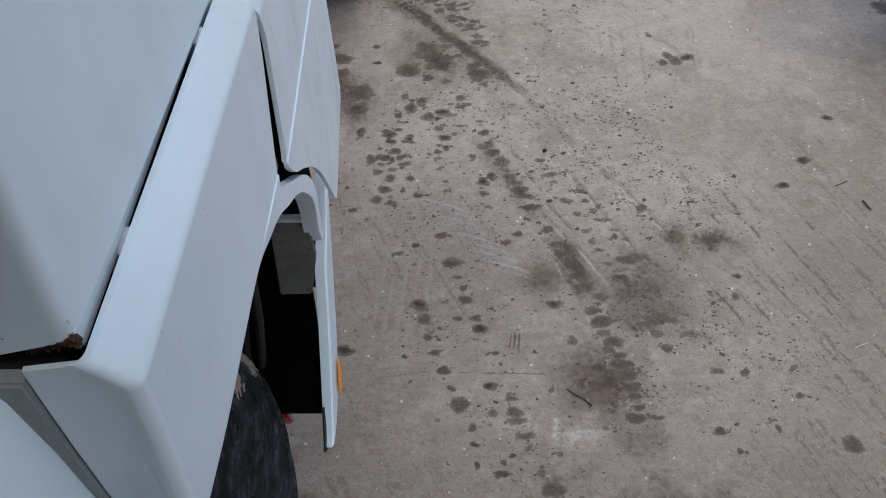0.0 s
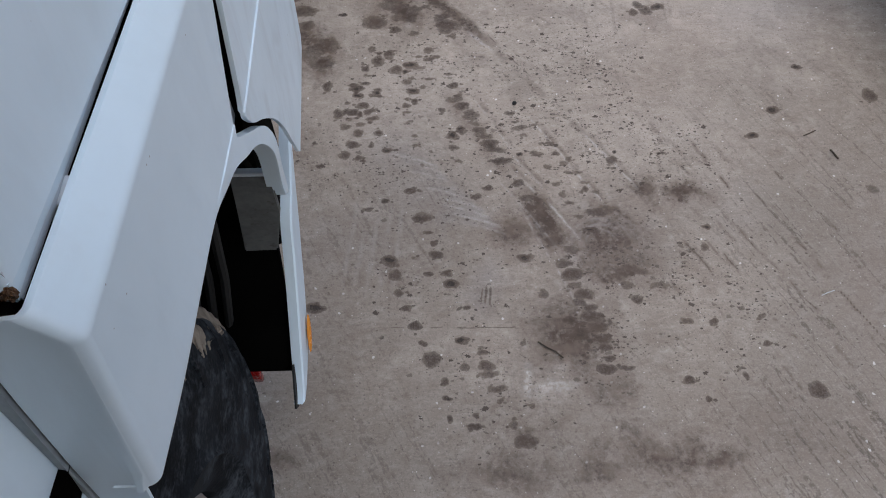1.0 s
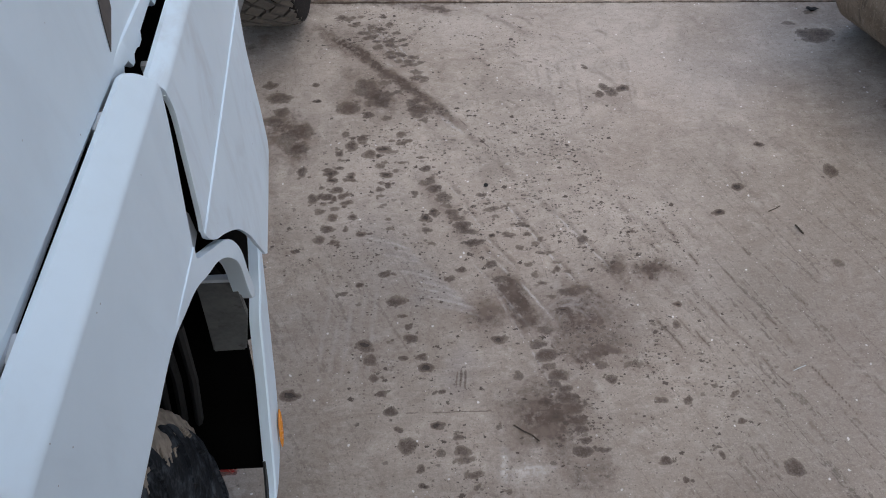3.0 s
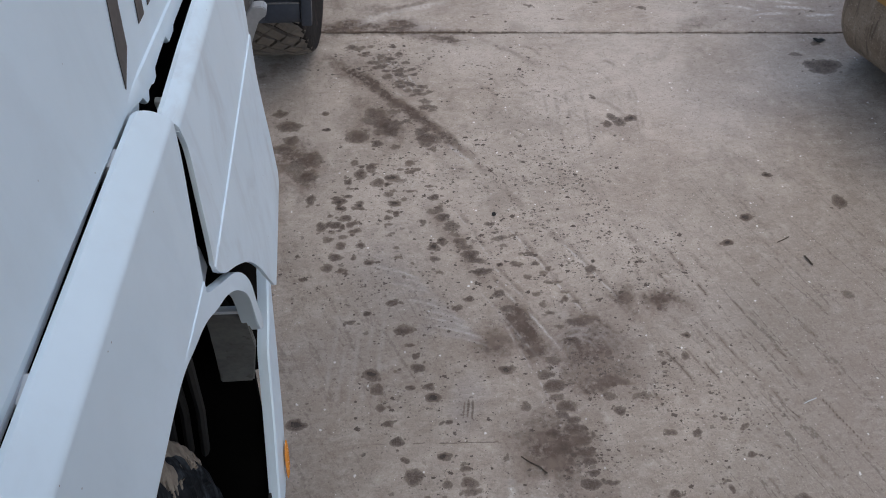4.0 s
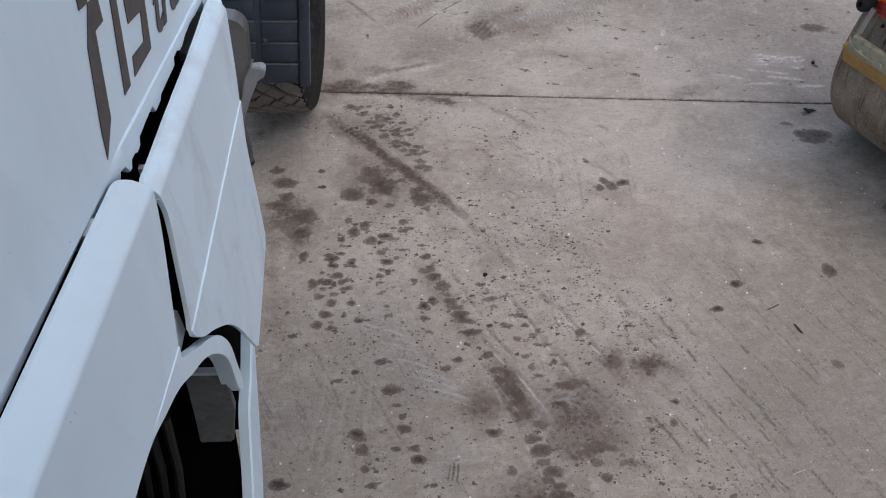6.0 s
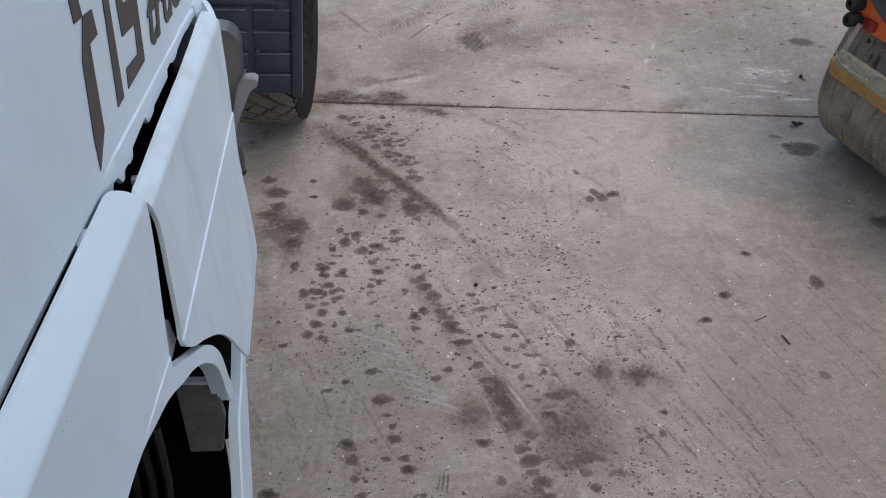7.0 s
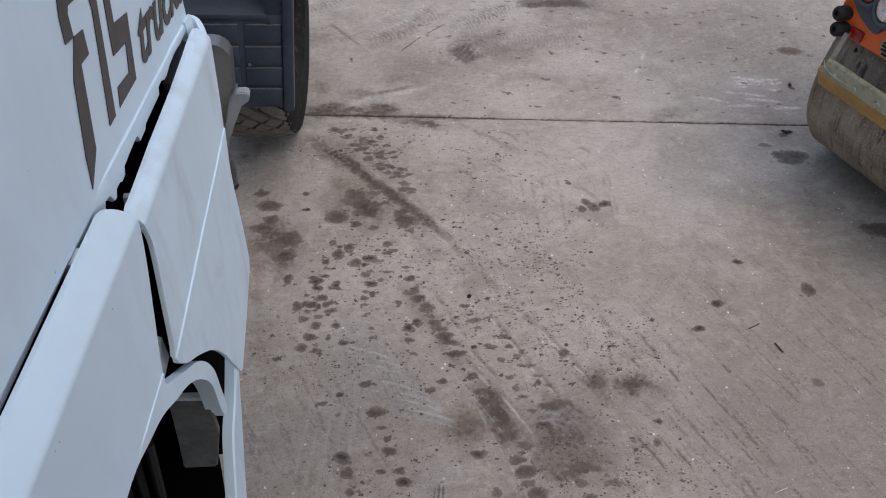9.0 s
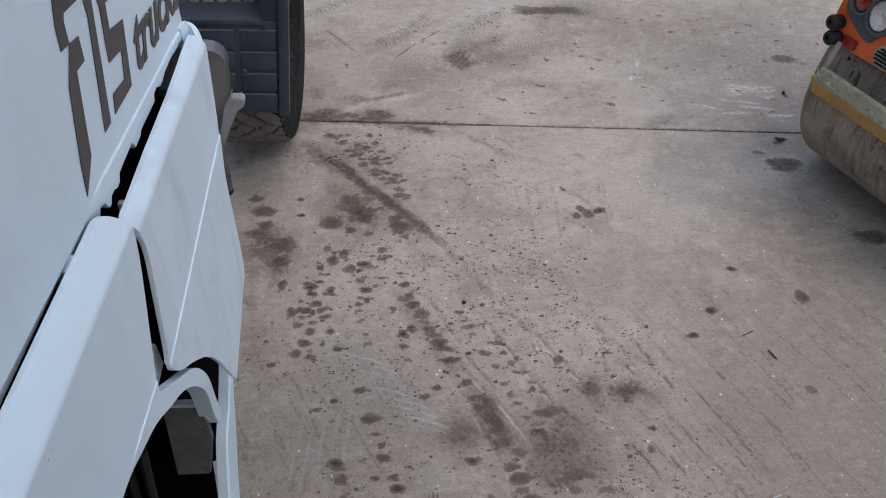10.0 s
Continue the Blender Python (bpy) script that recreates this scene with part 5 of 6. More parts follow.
for y, w in ((0.337, 0.026), (0.590, 0.024), (0.752, 0.010)):
    bm = bmesh.new()
    z = 1.6000 - 0.1407 * y if y < 0.66 else 1.5237 - 0.115 * y
    box(bm, -0.128, -0.1070 if y < 0.66 else -0.1035, y - w / 2, y + w / 2, z - 0.03, z, 0.003)
    truck_part("clip", bm, PAINT_SHADED)
# slate block filling the dark pocket where the panel ends
bm = bmesh.new()
box(bm, -0.128, -0.098, 1.000, 1.118, 1.33, 1.410, 0.004)
truck_part("pocket_fill", bm, POD, "slate grey block filling the panel's end pocket")
bm = bmesh.new()
rows = []
bow = curve([(-0.0800, 1.100, 1.4130), (-0.0815, 1.112, 1.4170), (-0.0860, 1.122, 1.4250), (-0.0930, 1.131, 1.4310), (-0.1030, 1.134, 1.4350), (-0.1110, 1.128, 1.4385), (-0.1150, 1.100, 1.4430)], 5)
for i, p in enumerate(bow):
    way = bow[min(i + 1, len(bow) - 1)] - bow[max(i - 1, 0)]
    side = Vector((-way.y, way.x, 0)).normalized()
    side = side if side.dot(Vector((-0.106, 1.066, p.z)) - p) > 0 else -side
    ring = [(0, -0.07), (0, -0.004), (0.0012, -0.0012), (0.0030, 0.0), (0.0085, 0.0), (0.0095, -0.003), (0.0095, -0.07)]
    rows.append([bm.verts.new((p.x + side.x * u, p.y + side.y * u, p.z + w)) for u, w in ring])
for one, two in zip(rows, rows[1:]):
    for k in range(7):
        bm.faces.new((one[k], one[(k + 1) % 7], two[(k + 1) % 7], two[k]))
bm.faces.new(rows[0])
bm.faces.new(rows[-1][::-1])
truck_part("end_cap", bm, PAINT, smooth=60)


def slant(bm, foot=1.596, y0=0.236, rate=0.26):
    for v in bm.verts:
        v.co.y += y0 - (foot - v.co.z) * rate
    return bm


bm = bmesh.new()
prism(bm, [(-0.1515, 1.5620), (-0.1100, 1.5685), (-0.0910, 1.5440), (-0.0910, 1.45), (-0.0915, 1.20), (-0.112, 1.20), (-0.1375, 1.395), (-0.1455, 1.48)], (0, 0, 0), (1, 0, 0), (0, 0, 1), (0, 0.004, 0))
truck_part("panel_end_plate", slant(bm, y0=0.2378, rate=0.263), PAINT, "white end plate of the wheel arch panel")
bm = bmesh.new()
prism(bm, [(-0.1775, 1.553), (-0.1700, 1.535), (-0.1567, 1.4748), (-0.1450, 1.395), (-0.1180, 1.22), (-0.1150, 1.22), (-0.1400, 1.395), (-0.1480, 1.48), (-0.1530, 1.553)], (0, -0.002, 0), (1, 0, 0), (0, 0, 1), (0, 0.012, 0))
bmesh.ops.bevel(bm, geom=[e for e in bm.edges if all(v.co.y < 0.0 for v in e.verts)], offset=0.0022, segments=3, affect="EDGES")
truck_part("door_seal", slant(bm), GASKET, "grey rubber door seal")
# dark sheet put behind the seal, as the shade of its seam
bm = bmesh.new()
prism(bm, [(-0.19, 1.55), (-0.13, 1.55), (-0.13, 1.20), (-0.19, 1.20)], (0, 0.008, 0), (1, 0, 0), (0, 0, 1), (0, 0.02, 0))
truck_part("seal_seam_shade", slant(bm), DARK_PLASTIC)
bm = bmesh.new()
line = [(-0.1775, 1.553), (-0.1700, 1.535), (-0.1567, 1.4748), (-0.1450, 1.395), (-0.1180, 1.22)]
rows = []
for x, z in line:
    y = 0.236 - (1.596 - z) * 0.26
    rows.append([bm.verts.new(p) for p in ((x - 0.0005, y, z), (x - 0.02, y - 0.20, z - 0.01), (x - 0.09, y - 0.42, z - 0.03), (x - 0.12, y - 0.42, z - 0.03), (x - 0.05, y + 0.004, z))])
for one, two in zip(rows, rows[1:]):
    for k in range(5):
        bm.faces.new((one[k], one[(k + 1) % 5], two[(k + 1) % 5], two[k]))
bm.faces.new(rows[0])
bm.faces.new(rows[-1][::-1])
truck_part("door_sill", bm, PAINT, "white door sill face")
bm = bmesh.new()
rng = random.Random(4)
for k in range(420):
    x = -0.108 - 0.040 * rng.random() ** 1.4
    y, z = 0.2385 + 0.005 * rng.random(), 1.5875 + 0.36 * (x + 0.112) - 0.009 * rng.random() ** 1.2
    s = 0.0005 + 0.0013 * rng.random() ** 2
    m = Matrix.Translation((x, y, z)) @ Euler((rng.random() * 6, rng.random() * 6, rng.random() * 6)).to_matrix().to_4x4() @ Matrix.Diagonal((s * 1.8, s, s * 0.6, 1))
    bmesh.ops.create_icosphere(bm, subdivisions=1, radius=1.0, matrix=m)
truck_part("rusty_seam", bm, RUST, "crumbling brown rust along the jamb's lower seam")

# the cab door, standing open unseen behind the viewer, placed to shade jamb and near ground
bm = bmesh.new()
box(bm, 0.0, 1.05, -0.03, 0.03, 1.12, 3.15, 0.03, 3)
bmesh.ops.transform(bm, matrix=pose(-0.10, -0.42, 0, 0, 0, 12), verts=bm.verts)
door = truck_part("cab_door", bm, PAINT, "white cab door standing open")
bm = bmesh.new()
box(bm, 0.02, 1.03, 0.032, 0.05, 1.14, 3.12, 0.006)
bmesh.ops.transform(bm, matrix=pose(-0.10, -0.42, 0, 0, 0, 12), verts=bm.verts)
truck_part("door_trim", bm, DARK_PLASTIC, "dark plastic inner trim of the door", door)
# unseen cab shell, added to keep sky light off the jamb
for name, size in (("unseen_cab_roof", (-2.30, -0.12, -1.20, 1.13, 2.90, 2.95)), ("unseen_cab_front", (-2.30, -0.12, -1.25, -1.20, 1.40, 2.95)), ("unseen_cab_far_side", (-2.35, -2.30, -1.25, 1.13, 1.40, 2.95))):
    bm = bmesh.new()
    box(bm, *size, 0.02)
    truck_part(name, bm, PAINT_SHADED)

# unseen dark boxes for lining, dashboard and seat, added to darken the doorway's jamb
for name, size in (("unseen_headliner", (-2.28, -0.16, -1.15, 1.08, 2.86, 2.895)), ("unseen_dashboard", (-2.25, -0.30, -1.19, -0.80, 1.45, 2.05)), ("unseen_seat_base", (-1.05, -0.42, -0.35, 0.30, 1.41, 1.78)), ("unseen_seat_back", (-1.05, -0.42, 0.12, 0.34, 1.78, 2.65)), ("unseen_rear_lining", (-2.28, -0.16, 0.99, 1.08, 1.42, 2.85))):
    bm = bmesh.new()
    box(bm, *size, 0.02)
    truck_part(name, bm, DARK_PLASTIC)

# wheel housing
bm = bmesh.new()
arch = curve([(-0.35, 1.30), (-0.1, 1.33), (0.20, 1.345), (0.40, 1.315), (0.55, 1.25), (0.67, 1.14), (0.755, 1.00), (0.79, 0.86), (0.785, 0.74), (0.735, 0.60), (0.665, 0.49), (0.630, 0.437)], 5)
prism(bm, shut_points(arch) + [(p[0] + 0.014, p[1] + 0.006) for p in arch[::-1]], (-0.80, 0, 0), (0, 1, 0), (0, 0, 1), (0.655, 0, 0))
truck_part("wheel_liner", bm, LINER_SHADE, "black plastic wheel housing")
# black wall and floor added to close the housing and keep it dark
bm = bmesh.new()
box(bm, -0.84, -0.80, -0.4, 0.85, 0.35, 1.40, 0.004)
truck_part("dark_closing_wall", bm, LINER_SHADE)
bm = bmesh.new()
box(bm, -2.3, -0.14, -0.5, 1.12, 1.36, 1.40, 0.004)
truck_part("dark_closing_floor", bm, LINER_SHADE)
bm = bmesh.new()
for k in range(5):
    rod(bm, [(-0.215 - 0.03 * k, 0.715, 0.90), (-0.240 - 0.03 * k, 0.715, 0.70), (-0.285 - 0.03 * k, 0.69, 0.42)], 0.009, 8)
truck_part("cable_loom", bm, DARK_PLASTIC)
bm = bmesh.new()
prism(bm, [(-0.196, 0.742), (-0.135, 0.745), (-0.110, 0.870), (-0.106, 0.982), (-0.172, 0.982), (-0.178, 0.90)], (0, 0.745, 0), (1, 0, 0), (0, 0, 1), (0, 0.012, 0))
bmesh.ops.bevel(bm, geom=bm.edges[:], offset=0.003, segments=2, affect="EDGES")
truck_part("inner_bracket", bm, INNER_SHEET, "dusty grey sheet bracket inside the wheel housing")
bm = bmesh.new()
box(bm, -0.190, -0.112, 0.741, 0.753, 0.984, 0.994, 0.003)
truck_part("stay", bm, PAINT_SHADED, "white folded ledge in the wheel housing")

# unseen block ahead of the wheel, added to stop light reaching the housing
bm = bmesh.new()
box(bm, -2.3, -0.14, -1.3, -0.45, 0.35, 1.40, 0.02)
truck_part("unseen_front_block", bm, PAINT)
# black block added to close the housing from behind
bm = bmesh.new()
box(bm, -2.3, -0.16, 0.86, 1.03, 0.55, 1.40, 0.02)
truck_part("dark_closing_rear", bm, LINER_SHADE)

# lower arch lip behind the wheel, with its marker lamp
def arch_lip():
    lead = curve([(0.95, 0.800), (0.881, 0.752), (0.835, 0.735), (0.808, 0.716), (0.768, 0.663), (0.718, 0.590), (0.660, 0.499), (0.604, 0.412), (0.572, 0.392)], 4)
    trail = curve([(0.585, 0.378), (0.63, 0.370), (0.703, 0.391), (0.781, 0.487), (0.833, 0.592), (0.905, 0.705), (0.985, 0.812)], 4)
    bm = pressed_panel(shut_points(lead) + shut_points(trail), [], lambda y, z: -0.118 - 0.012 * ease((0.7 - z) / 0.4), 0.022, 0.010, 1)
    return bm


lip = truck_part("lower_arch_lip", arch_lip(), PAINT, "white lower wheel arch lip with scuffed edges")
bm = bmesh.new()
bmesh.ops.create_uvsphere(bm, u_segments=16, v_segments=10, radius=1.0)
bmesh.ops.transform(bm, matrix=Matrix.Translation((-0.120, 0.715, 0.435)) @ Matrix.Rotation(radians(-38), 4, "X") @ Matrix.Diagonal((0.005, 0.014, 0.046, 1)), verts=bm.verts)
truck_part("marker_lamp", bm, AMBER, "amber side marker lamp", lip)
bm = bmesh.new()
prism(bm, [(0.560, 0.398), (0.575, 0.372), (0.60, 0.365), (0.64, 0.45), (0.63, 0.47)], (-0.147, 0, 0), (0, 1, 0), (0, 0, 1), (0.004, 0, 0))
truck_part("rubber_edge", bm, DARK_PLASTIC, "", lip)
bm = bmesh.new()
box(bm, -0.335, -0.285, 0.735, 0.755, 0.085, 0.135, 0.006)
truck_part("tow_reflector", bm, RED_LENS, "small red reflector hanging low behind the wheel")


def tyre_mesh(x_out, centre_y, radius, width, blocks, lug_depth=0.012, wall=0.0, square=0.0):
    """Tyre carcass with a rounded shoulder; tread blocks are added by tread_mesh."""
    w, r = width, radius - (lug_depth if blocks else 0.0)
    prof = [(-0.030, r - 0.215 - wall), (-0.012, r - 0.19 - wall), (-0.004, r - 0.165 - 0.9 * wall), (0.0, r - 0.162 - 0.9 * wall), (0.0, r - 0.158 - 0.9 * wall), (-0.003, r - 0.155 - 0.9 * wall), (0.0, r - 0.12 - 0.4 * wall), (0.0, r - 0.10), (-0.006, r - 0.07), (-0.020, r - 0.032), (-0.038, r - 0.010), (-0.062, r - 0.001), (-w / 2, r)]
    prof = [(u, q) if u > -0.006 or q < r - 0.08 else (u * (1 - square), q) for u, q in prof]
    other = [(-w - u, q) for u, q in prof[:-1][::-1]]
    bm = bmesh.new()
    lathe(bm, [(x_out + u, q) for u, q in prof + other], (0, centre_y, radius), 96)
    return bm


def tread_mesh(x_out, centre_y, radius, width, pitch, across, depth=0.012, edge=0.045):
    """Diamond tread blocks standing on the carcass."""
    bm = bmesh.new()
    steps = int(2 * math.pi * radius / pitch)
    inner, outer = x_out - width + edge, x_out - edge
    cell = (outer - inner) / across
    for i in range(steps):
        for k in range(across):
            a0 = (i + 0.5 * (k % 2)) / steps * 2 * math.pi
            da, xc = math.pi / steps, inner + (k + 0.5) * cell
            nick = 0.22 * da * (1 if (i + k) % 2 else -1)
            corners = [(max(xc - cell, inner), a0 + nick), (xc - 0.12 * cell, a0 - da), (min(xc + cell, outer), a0 - nick), (xc + 0.12 * cell, a0 + da)]
            base = []
            head = []
            mx, ma = sum(c[0] for c in corners) / 4, sum(c[1] for c in corners) / 4
            for x, a in corners:
                x, a = mx + (x - mx) * 0.88, ma + (a - ma) * 0.88
                drop = 0.9 * max(0.0, abs((x - (inner + outer) / 2) / (outer - inner)) - 0.36) ** 2 * 0.12 * 10
                r0, r1 = radius - depth - 0.006 - drop, radius - drop
                base.append(bm.verts.new((x, centre_y + r0 * math.cos(a), radius + r0 * math.sin(a))))
                x2, a2 = mx + (x - mx) * 0.93, ma + (a - ma) * 0.93
                head.append(bm.verts.new((x2, centre_y + r1 * math.cos(a2), radius + r1 * math.sin(a2))))
            bm.faces.new(head)
            for j in range(4):
                bm.faces.new((base[j], base[(j + 1) % 4], head[(j + 1) % 4], head[j]))
    return bm


def rim_mesh(x_out, centre_y, radius, wall=0.0):
    bm = bmesh.new()
    r = radius - 0.205 - wall
    lathe(bm, [(x_out - 0.022, r), (x_out - 0.030, r + 0.012), (x_out - 0.05, r - 0.02), (x_out - 0.12, r - 0.05), (x_out - 0.13, 0.10), (x_out - 0.06, 0.09), (x_out - 0.055, 0.001), (x_out - 0.20, 0.001), (x_out - 0.20, r)], (0, centre_y, radius), 48)
    return bm


FRONT = dict(x_out=-0.205, centre_y=0.050, radius=0.595, width=0.28)
tyre = truck_part("front_tyre", tyre_mesh(**FRONT, blocks=True, wall=0.075), RUBBER, "worn black tyre with mud on its shoulder", smooth=50)
truck_part("tread", tread_mesh(**FRONT, pitch=0.075, across=4, depth=0.010), RUBBER, "", tyre)
truck_part("rim", rim_mesh(-0.205, 0.050, 0.595, 0.075), STEEL, "", tyre)


def shoulder_lugs(x_out, centre_y, radius, count):
    """Long slanted blocks running over the tyre's shoulder on to its side wall."""
    bm = bmesh.new()
    across = [(-0.004, 0.470), (-0.007, 0.505), (-0.014, 0.535), (-0.028, 0.562), (-0.052, 0.580)]
    for i in range(count):
        a0 = 2 * math.pi * i / count
        long = i % 2 == 0
        rows = []
        for k, (u, rr) in enumerate(across if long else across[2:]):
            slope = 0.035 * k
            half = (0.40 + 0.05 * k) * math.pi / count
            for lift, shrink in ((-0.004, 1.12), (0.009, 0.92)):
                out = Vector((0.75, 0.65)) if u > -0.03 else Vector((0.3, 0.95))
                ring = []
                for sgn in (-1, 1):
                    a = a0 + slope + sgn * half * shrink
                    r1 = rr + lift * out.y
                    ring.append(bm.verts.new((x_out + u + lift * out.x, centre_y + r1 * math.cos(a), radius + r1 * math.sin(a))))
                rows.append(ring)
        low, high = rows[0::2], rows[1::2]
        for j in range(len(low) - 1):
            bm.faces.new((high[j][0], high[j][1], high[j + 1][1], high[j + 1][0]))
            bm.faces.new((low[j][0], high[j][0], high[j + 1][0], low[j + 1][0]))
            bm.faces.new((low[j][1], low[j + 1][1], high[j + 1][1], high[j][1]))
        bm.faces.new((low[0][0], low[0][1], high[0][1], high[0][0]))
        bm.faces.new((low[-1][0], high[-1][0], high[-1][1], low[-1][1]))
    return bm


truck_part("shoulder_tread", shoulder_lugs(-0.205, 0.050, 0.595, 44), RUBBER, "", tyre)


def mud_crust():
    """Flaking crust of dried mud over the tyre's shoulder, ragged along its lower edge."""
    rng = random.Random(8)
    bm = bmesh.new()
    profile = curve([(-0.2105, 0.505, 0), (-0.2145, 0.520, 0), (-0.2190, 0.538, 0), (-0.2225, 0.553, 0), (-0.2320, 0.566, 0), (-0.2410, 0.578, 0), (-0.2520, 0.594, 0), (-0.275, 0.600, 0), (-0.31, 0.601, 0)], 4)
    na, nb = 90, len(profile)
    fingers = [sum(math.sin(p * i + q) for p, q in ((0.21, 1.0), (0.53, 2.2), (1.13, 0.4), (1.9, 5.0))) * 0.05 for i in range(na)]
    grid = {}
    for i in range(na):
        a = radians(4 + 44 * i / (na - 1))
        for j in range(nb):
            x, r = profile[j].x, profile[j].y + 0.0022 + 0.0012 * math.sin(0.7 * i + 0.9 * j) + rng.uniform(-0.0005, 0.0005)
            grid[i, j] = bm.verts.new((x + 0.0015, 0.050 + r * math.cos(a), 0.595 + r * math.sin(a)))
    for i in range(na - 1):
        low = 0.60 - 0.42 * ease((i / (na - 1) - 0.08) / 0.55) + fingers[i]
        for j in range(nb - 1):
            f = j / (nb - 1)
            if f > low or (f > low - 0.05 and rng.random() < 0.15):
                bm.faces.new((grid[i, j], grid[i + 1, j], grid[i + 1, j + 1], grid[i, j + 1]))
    bmesh.ops.delete(bm, geom=[v for v in bm.verts if not v.link_faces], context="VERTS")
    skin = bmesh.ops.extrude_face_region(bm, geom=bm.faces[:])
    for v in skin["geom"]:
        if isinstance(v, bmesh.types.BMVert):
            way = Vector((0, v.co.y - 0.050, v.co.z - 0.595)).normalized()
            v.co += Vector((-0.004, 0, 0)) - way * 0.005
    return bm


truck_part("dried_mud", mud_crust(), MUD, "tan dried mud caked on the tread", tyre)
REAR = dict(x_out=-0.170, centre_y=2.70, radius=0.50, width=0.30)
tyre = truck_part("rear_tyre", tyre_mesh(**REAR, blocks=True, wall=0.06, square=0.75), DUSTY_RUBBER, "black rear tyre with dusty diamond tread", smooth=50)
truck_part("tread", tread_mesh(**REAR, pitch=0.085, across=7, edge=0.005), MUD_RUBBER, "dusty tread blocks", tyre)
truck_part("rim", rim_mesh(-0.170, 2.70, 0.50, 0.06), STEEL, "", tyre)

# rear mudguard: ribbed front face, side flange, stepped top
def leaning(bm):
    for v in bm.verts:
        v.co.y += 2.12 + (v.co.z - 0.45) * 0.20
        v.co.x += (v.co.z - 0.45) * 0.08
    return bm


bm = bmesh.new()
box(bm, -0.70, -0.150, 0.0, 0.012, 0.462, 0.764, 0.003)
guard = truck_part("mudguard", leaning(bm), GUARD, "slate grey ribbed plastic mudguard, dusty")
for col_a, col_b in ((-0.283, -0.172), (-0.420, -0.302), (-0.56, -0.44)):
    for k in range(4):
        z0 = 0.472 + k * 0.0685
        bm = bmesh.new()
        box(bm, col_a, col_b, -0.007, 0.004, z0, z0 + 0.056, 0.004)
        truck_part("rib_panel", leaning(bm), GUARD, "", guard)
        # thin paler strip: the highlight along the rib's top, put in as colour
        bm = bmesh.new()
        box(bm, col_a, col_b, -0.0085, 0.0, z0 + 0.0560, z0 + 0.0582, 0.0008)
        truck_part("rib_highlight", leaning(bm), GUARD_PALE, "", guard)
for name, size in (("shelf", (-0.70, -0.215, -0.003, 0.125, 0.752, 0.766)), ("recess_back", (-0.70, -0.150, 0.120, 0.132, 0.757, 1.05)), ("side_post", (-0.222, -0.150, 0.0, 0.122, 0.757, 1.05)), ("side_flange", (-0.167, -0.135, -0.020, 0.012, 0.462, 1.05))):
    bm = bmesh.new()
    box(bm, *size, 0.004)
    truck_part(name, leaning(bm), GUARD, "", guard)
bm = bmesh.new()
box(bm, -0.70, -0.215, -0.006, 0.002, 0.750, 0.767, 0.002)
truck_part("shelf_edge", leaning(bm), GUARD, "", guard)
bm = bmesh.new()
box(bm, -0.365, -0.232, 0.095, 0.122, 0.795, 0.90, 0.005)
truck_part("wood_block", leaning(bm), MUD, "brown wooden block wedged in the mudguard's recess", guard)
for x, z, r, skin in ((-0.425, 0.742, 0.004, DARK_PLASTIC), (-0.208, 0.742, 0.004, DARK_PLASTIC), (-0.272, 0.608, 0.007, GUARD_PALE)):
    bm = bmesh.new()
    disc(bm, (x, 0.0, z), (0, -1, 0), r, 0.010, 12, 0.002)
    truck_part("bolt", leaning(bm), skin, "", guard)

# chassis under the load bed, carrying tank, guard and rear axle
for x in (-0.72, -1.62):
    bm = bmesh.new()
    box(bm, x - 0.035, x + 0.035, 0.9, 3.6, 0.60, 0.80, 0.006)
    truck_part("chassis_rail", bm, LINER_SHADE)
bm = bmesh.new()
rod(bm, [(-2.1, 2.70, 0.50), (-0.25, 2.70, 0.50)], 0.05, 16)
truck_part("rear_axle", bm, LINER_SHADE)
bm = bmesh.new()
box(bm, -0.72, -0.55, 2.14, 2.16, 0.62, 0.80, 0.004)
truck_part("guard_stay", bm, LINER_SHADE)
# steel tank with its bracket and hose
bm = bmesh.new()
tank_top = [(-0.62, 0.812), (-0.318, 0.812), (-0.298, 0.808), (-0.284, 0.800), (-0.274, 0.788), (-0.268, 0.772), (-0.267, 0.755), (-0.279, 0.64), (-0.318, 0.53), (-0.62, 0.53)]
prism(bm, tank_top, (0, 1.96, 0), (1, 0, 0), (0, 0, 1), (0, 0.05, 0))
bmesh.ops.bevel(bm, geom=[e for e in bm.edges if e.calc_face_angle(0.0) > 1.2], offset=0.006, segments=2, affect="EDGES")
tank = truck_part("tank", bm, STEEL, "dull brushed steel tank")
bm = bmesh.new()
prism(bm, [(-0.262, 0.676), (-0.234, 0.678), (-0.225, 0.668), (-0.230, 0.644), (-0.255, 0.631), (-0.303, 0.512), (-0.324, 0.512), (-0.288, 0.640)], (0, 1.920, 0), (1, 0, 0), (0, 0, 1), (0, 0.03, 0))
bmesh.ops.bevel(bm, geom=bm.edges[:], offset=0.003, segments=2, affect="EDGES")
truck_part("tank_bracket", bm, BRACKET, "galvanised bracket", tank)
bm = bmesh.new()
prism(bm, [(-0.285, 0.60), (-0.335, 0.42), (-0.40, 0.42), (-0.40, 0.60)], (0, 1.965, 0), (1, 0, 0), (0, 0, 1), (0, 0.10, 0))
truck_part("tank_foot", bm, STEEL, "", tank)
bm = bmesh.new()
line = [(-0.336, 1.90, 0.535), (-0.326, 1.90, 0.475), (-0.320, 1.90, 0.405), (-0.324, 1.90, 0.345)]
rod(bm, curve(line, 4), 0.012, 10)
